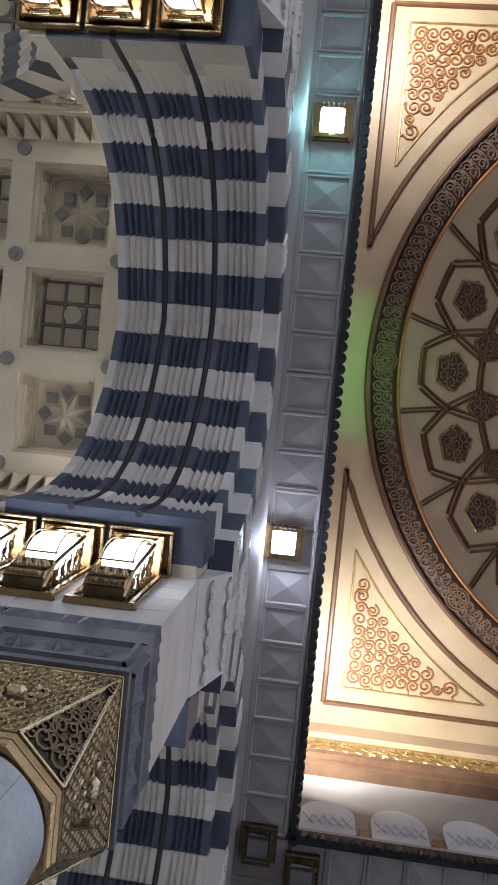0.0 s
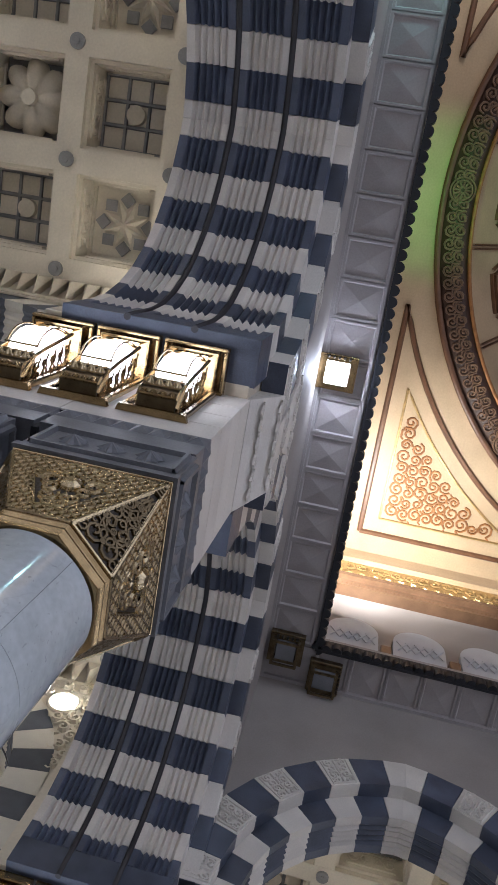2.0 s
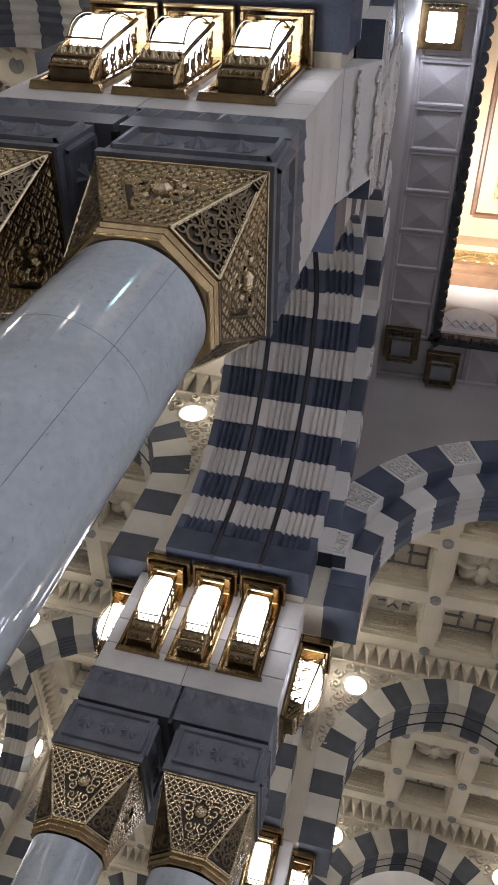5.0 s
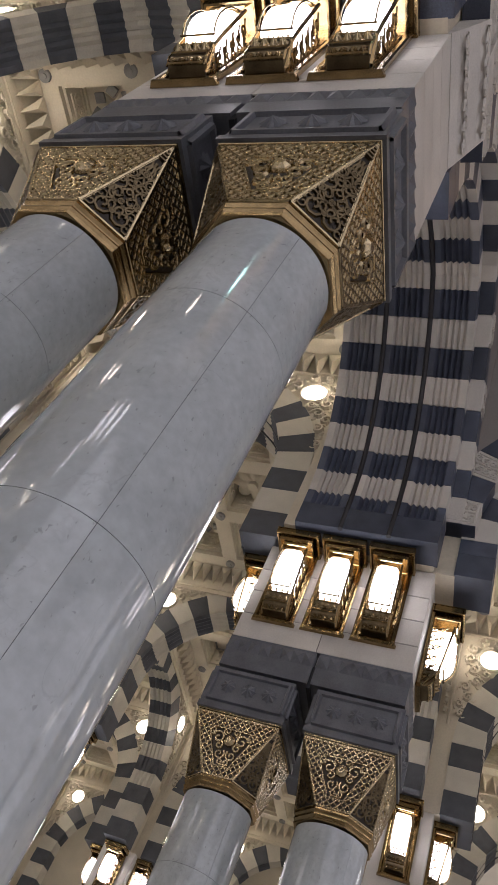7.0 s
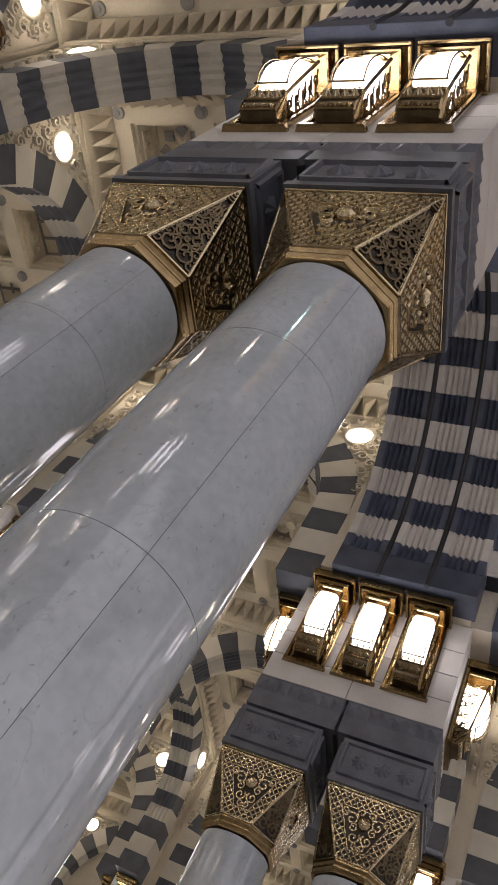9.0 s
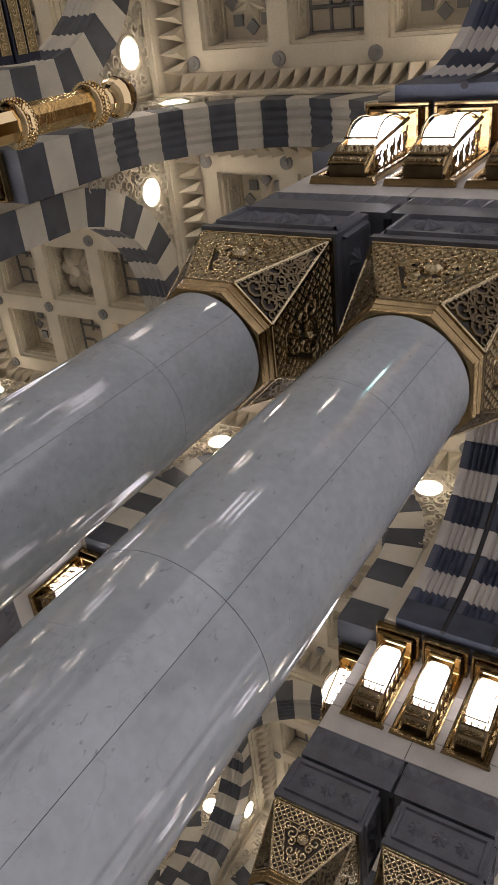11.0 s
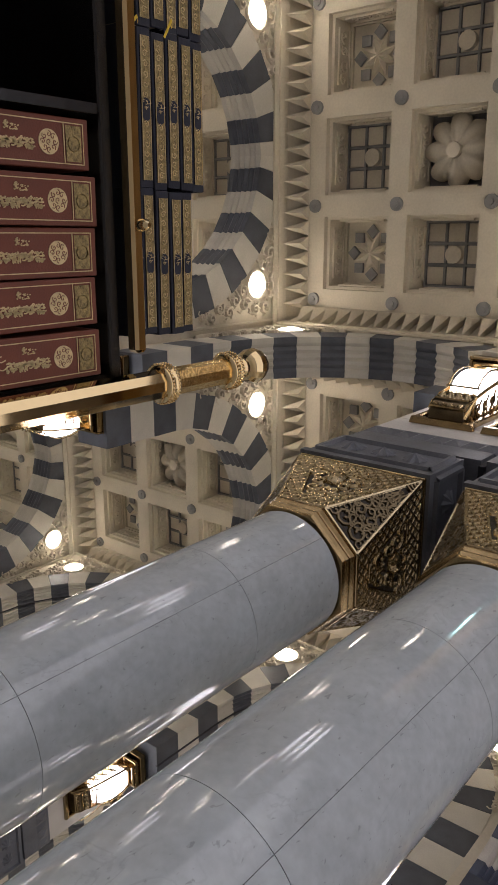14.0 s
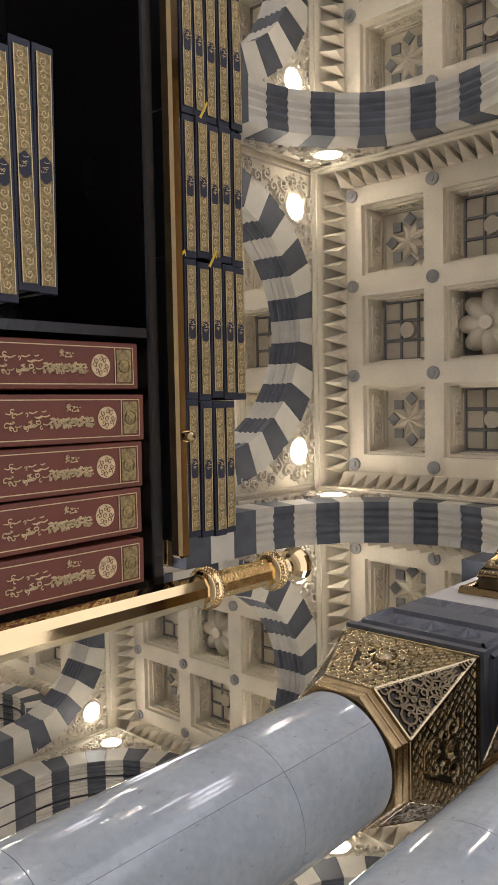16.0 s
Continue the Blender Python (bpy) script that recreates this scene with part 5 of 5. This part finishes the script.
ENGRAVED = mat("engraved_gold", (0.80, 0.55, 0.22), 0.16, 1.0, vary=0.15, scale=40, fine=160, bump=0.12)
RIBBON = mat("yellow_ribbon", (0.75, 0.50, 0.03), 0.5, bump=0)
FOILBED = mat("olive_gold_foil_ground", (0.37, 0.27, 0.11), 0.4, 0.4, vary=0.35, scale=180, fine=420, bump=0.3)
shelf = thing("bookshelf", (0, SYF, 0), "black lacquered bookshelf with polished brass rail and corner post", "bookshelf")
ZT = 1.64
part("back", bx(-1.9, 0.2, 0.42, 0.45, 0.02, ZT), EBONY, shelf)
part("side", bx(0.2, 0.235, 0.03, 0.45, 0.02, ZT), EBONY, shelf)
part("side", bx(-1.935, -1.9, 0.03, 0.45, 0.02, ZT), EBONY, shelf)
part("top", bx(-1.935, 0.235, 0.02, 0.45, ZT - 0.02, ZT + 0.004, bevel=0.003), EBONY, shelf)
for z in (0.08, 0.6, 1.10):
    part("shelf_board", bx(-1.9, 0.2, 0.02, 0.42, z, z + 0.025), EBONY, shelf)
part("divider", bx(-0.215, -0.2, 0.0, 0.4, 1.125, 1.60), EBONY, shelf)
bm = bmesh.new()
box(bm, -1.94, 0.165, -0.014, 0.012, ZT + 0.010, ZT + 0.034, bevel=0.005)
part("rail", bm, POSTBRASS, shelf, "polished brass edge rail")
bm = bmesh.new()
lathe(bm, [(0.006, 0.0), (0.011, 0.004), (0.009, 0.016), (0.004, 0.022)], 12)
bmesh.ops.rotate(bm, verts=bm.verts, matrix=Matrix.Rotation(math.pi / 2, 3, "X"))
part("rail_stud", bm, BRASS, shelf, at=Matrix.Translation((-0.04, -0.02, ZT + 0.02)))
bm = bmesh.new()
R0 = 0.026
prof = [(R0 * 1.3, 0.0), (R0 * 1.3, 0.06), (R0, 0.08), (R0, 1.690)]
lathe(bm, prof, 10, smooth=False)
post = part("post", bm, POSTBRASS, shelf, "faceted brass corner post", at=Matrix.Translation((0.222, -0.02, 0)))


def bead_ring(z):
    b = bmesh.new()
    lathe(b, [(R0 * 0.9, -0.016), (R0 * 1.25, -0.014), (R0 * 1.32, -0.008), (R0 * 1.1, -0.002), (R0 * 1.32, 0.004), (R0 * 1.25, 0.012), (R0 * 0.9, 0.015)], 28)
    for q in range(34):
        a = math.tau * q / 34
        for zz in (-0.008, 0.006):
            bmesh.ops.create_uvsphere(b, u_segments=6, v_segments=4, radius=0.0027, matrix=Matrix.Translation((R0 * 1.32 * math.cos(a), R0 * 1.32 * math.sin(a), zz)))
    part("bead_ring", b, POSTBRASS, post, "beaded brass ring", at=Matrix.Translation((0, 0, z)))


bead_ring(1.702)
bead_ring(1.872)
part("neck", lathe(bmesh.new(), [(R0 * 0.97, 1.715), (R0 * 0.97, 1.86)], 10, smooth=False), ENGRAVED, post, "engraved orange gold neck")
part("finial", lathe(bmesh.new(), [(0.02, 1.885), (0.016, 1.9), (0.02, 1.908)] + [(0.0345 * math.cos(a), 1.942 + 0.0345 * math.sin(a)) for a in [-0.95 + 2.4 * i / 12 for i in range(13)]] + [(0.004, 1.977)], 14, smooth=False), POSTBRASS, post, "brass ball finial")


def foil_line(bm, x0, x1, z0, z1, y=-0.0012):
    box(bm, x0, x1, y - 0.0006, y, z0, z1)


def squiggles(bm, x0, x1, z0, z1, n, y, w, seed):
    """Bars and hooks that stand for unreadable script across an area."""
    random.seed(seed)
    for k in range(n):
        x = x0 + (x1 - x0) * random.random()
        z = z0 + (z1 - z0) * random.random()
        h = random.uniform(0.25, 0.6) * (x1 - x0)
        if random.random() < 0.5:
            rib(bm, [(x, y, z), (x + 0.1 * h, y, z + h * 0.5), (x - 0.1 * h, y, z + h)], w, 0.0008, (0, -1, 0))
        else:
            rib(bm, [(x + a, y, z + b) for a, b in spiral((0, 0), h * 0.4, 0.8, random.random() * 6, 1, 7)], w, 0.0008, (0, -1, 0))


def thick_book(x0, w, ztop, y, seed, lean=0.0):
    """Standing volume, its spine to the front."""
    h, d = 0.42, 0.27
    b = thing("book", pose(x0 + w / 2, SYF + y, ztop - h, 0, lean, 0), "thick brown cloth volume with gold-stamped spine standing on the shelf", "book", "brown volumes")
    hw = w / 2 - 0.0015
    for x in (-hw, hw - 0.004):
        part("cover", bx(x, x + 0.004, 0.004, d, 0, h, bevel=0.001), LEATHER, b)
    part("spine", bx(-hw, hw, 0.0, 0.004, 0, h, bevel=0.0015), LEATHER, b)
    part("pages", bx(-hw + 0.005, hw - 0.005, 0.005, d - 0.006, 0.006, h - 0.008), PAPER, b, "cream page edges")
    bm = bmesh.new()
    e = hw - 0.007
    for xa, xb, za, zb in ((-e, e, h - 0.012, h - 0.0105), (-e, -e + 0.0014, 0.02, h - 0.011), (e - 0.0014, e, 0.02, h - 0.011), (-e, e, h - 0.047, h - 0.0455), (-e, e, 0.02, 0.0214)):
        foil_line(bm, xa, xb, za, zb)
    part("foil_border", bm, GOLDFOIL, b, "gold stamped border")
    bm = bmesh.new()
    foil_line(bm, -e + 0.004, e - 0.004, h - 0.043, h - 0.015)
    for k in range(8):
        a = math.tau * k / 8
        rib(bm, [(0.011 * math.cos(a + t), -0.0018, h - 0.029 + 0.011 * math.sin(a + t)) for t in (0, 0.8, 1.6)], 0.0016, 0.0012, (0, -1, 0))
    part("foil_panel", bm, FOILBED, b, "gold arabesque panel")
    bm = bmesh.new()
    # medallion
    lathe(bm, [(0.0175, 0.0), (0.0175, 0.0007)], 26)
    bmesh.ops.rotate(bm, verts=bm.verts, matrix=Matrix.Rotation(math.pi / 2, 3, "X"))
    bmesh.ops.translate(bm, verts=bm.verts, vec=(0, -0.0005, h - 0.073))
    part("medallion", bm, GOLDFOIL, b, "round gold medallion")
    bm = bmesh.new()
    for k in range(9):
        a = math.tau * k / 8
        r = 0.0105 if k < 8 else 0.0
        rib(bm, [(r * math.cos(a) + u, -0.0014, h - 0.073 + r * math.sin(a) + v) for u, v in spiral((0, 0), 0.0048, 1.1, a, 1 if k % 2 else -1, 7)], 0.0014, 0.0006, (0, -1, 0))
    part("medallion_pattern", bm, LEATHER, b)
    bm = bmesh.new()
    squiggles(bm, -0.002, 0.0125, h - 0.176, h - 0.1, 120, -0.0012, 0.0022, 3)
    squiggles(bm, -0.02, -0.011, h - 0.15, h - 0.125, 20, -0.0012, 0.0018, 4)
    squiggles(bm, -0.012, 0.012, h - 0.215, h - 0.185, 18, -0.0012, 0.0019, 5)
    squiggles(bm, -0.012, 0.014, h - 0.25, h - 0.228, 12, -0.0012, 0.0018, 6)
    part("spine_script", bm, GOLDFOIL, b, "gold stamped script")
    return b


for i, x in enumerate((-0.192, -0.114, -0.037, 0.040, 0.116)):
    thick_book(x, 0.075, (1.585, 1.59, 1.588, 1.583, 1.583)[i], (0.006, 0.0, 0.004, 0.003, 0.0)[i], i, (0, 0.4, 0, -0.4, 0.3)[i])


def flat_book(m, length, thick, seed, group):
    """Lying copy, its spine to the front along x, from x = 0 and z = 0."""
    b = thing("book", m, "dark navy book lying flat with a gold arabesque spine", "book", group)
    d = 0.17
    for z in (0.0, thick - 0.0025):
        part("cover", bx(0, length, 0.006, d, z, z + 0.0025), NAVY, b)
    part("spine", bx(0, length, 0, 0.006, 0, thick, bevel=0.0012), NAVY, b)
    part("pages", bx(0.004, length - 0.004, 0.006, d - 0.004, 0.003, thick - 0.003), PAPER, b)
    bm = bmesh.new()
    foil_line(bm, 0.012, length - 0.012, thick * 0.17, thick * 0.83)
    part("foil_panel", bm, FOILBED, b, "gold arabesque spine")
    bm = bmesh.new()
    e = thick * 0.13
    for za in (thick * 0.17, thick * 0.80):
        foil_line(bm, 0.012, length - 0.012, za, za + thick * 0.04, -0.0022)
    n = int(length / (thick * 0.55))
    for k in range(n):
        x = 0.016 + (length - 0.032) * (k + 0.5) / n
        if abs(x - length / 2) > 0.02:
            rib(bm, [(x + a, -0.002, thick / 2 + c) for a, c in spiral((0, 0), thick * 0.22, 1.2, k * 2.1, 1 if k % 2 else -1, 7)], thick * 0.06, 0.0008, (0, -1, 0))
    part("foil_ornament", bm, GOLDFOIL, b, "gold scrolls")
    bm = bmesh.new()
    pts = [(-0.02, 0), (-0.013, thick * 0.27), (0.013, thick * 0.27), (0.02, 0), (0.013, -thick * 0.27), (-0.013, -thick * 0.27)]
    vs = [(length / 2 + a, -0.0026, thick / 2 + c) for a, c in pts]
    poly(bm, vs)
    part("cartouche", bm, NAVY, b, "dark cartouche with gold mark")
    bm = bmesh.new()
    squiggles(bm, length / 2 - 0.012, length / 2 + 0.008, thick * 0.3, thick * 0.55, 7, -0.003, 0.001, seed)
    part("cartouche_script", bm, GOLDFOIL, b)
    return b


random.seed(21)
proto = flat_book(Matrix.Translation((0, 0, -5)), 0.243, 0.0296, 1, "copies on the shelf top")
first = True
for s, (x0, cnt) in enumerate(((-0.098, 5), (-0.343, 6), (-0.588, 6), (-0.833, 6), (-1.08, 6))):
    for k in range(cnt):
        m = pose(x0 + random.uniform(-0.003, 0.003), SYF + 0.02 + random.uniform(0, 0.006), ZT + 0.036 + 0.0306 * k + (0.001 if s else 0), 0, 0, random.uniform(-0.6, 0.6))
        if first:
            proto.matrix_basis = m
            first = False
        else:
            copy_thing(proto, m)
big = None
for k in range(9):
    m = pose(-0.61 + random.uniform(-0.012, 0.012), SYF + 0.03 + random.uniform(0, 0.012), 1.126 + 0.0378 * k, 0, 0, random.uniform(-1, 1))
    if big is None:
        big = flat_book(m, 0.36, 0.0362, 9, "large copies lying in the shelf")
    else:
        copy_thing(big, m)
# ribbon markers that hang from the copies
for x, z, dx in ((-0.345, 1.70, 0.012), (-0.595, 1.69, 0.008), (-0.35, 1.775, 0.02), (-0.6, 1.76, 0.02)):
    bm = bmesh.new()
    rib(bm, [(x, SYF + 0.012, z), (x - dx * 0.4, SYF - 0.0, z - 0.012), (x + dx, SYF + 0.004, z - 0.026)], 0.005, 0.0008, (0, -1, 0))
    tagged(part("ribbon_marker", bm, RIBBON), "yellow ribbon marker hanging from a lying book", "ribbon", "ribbon markers")
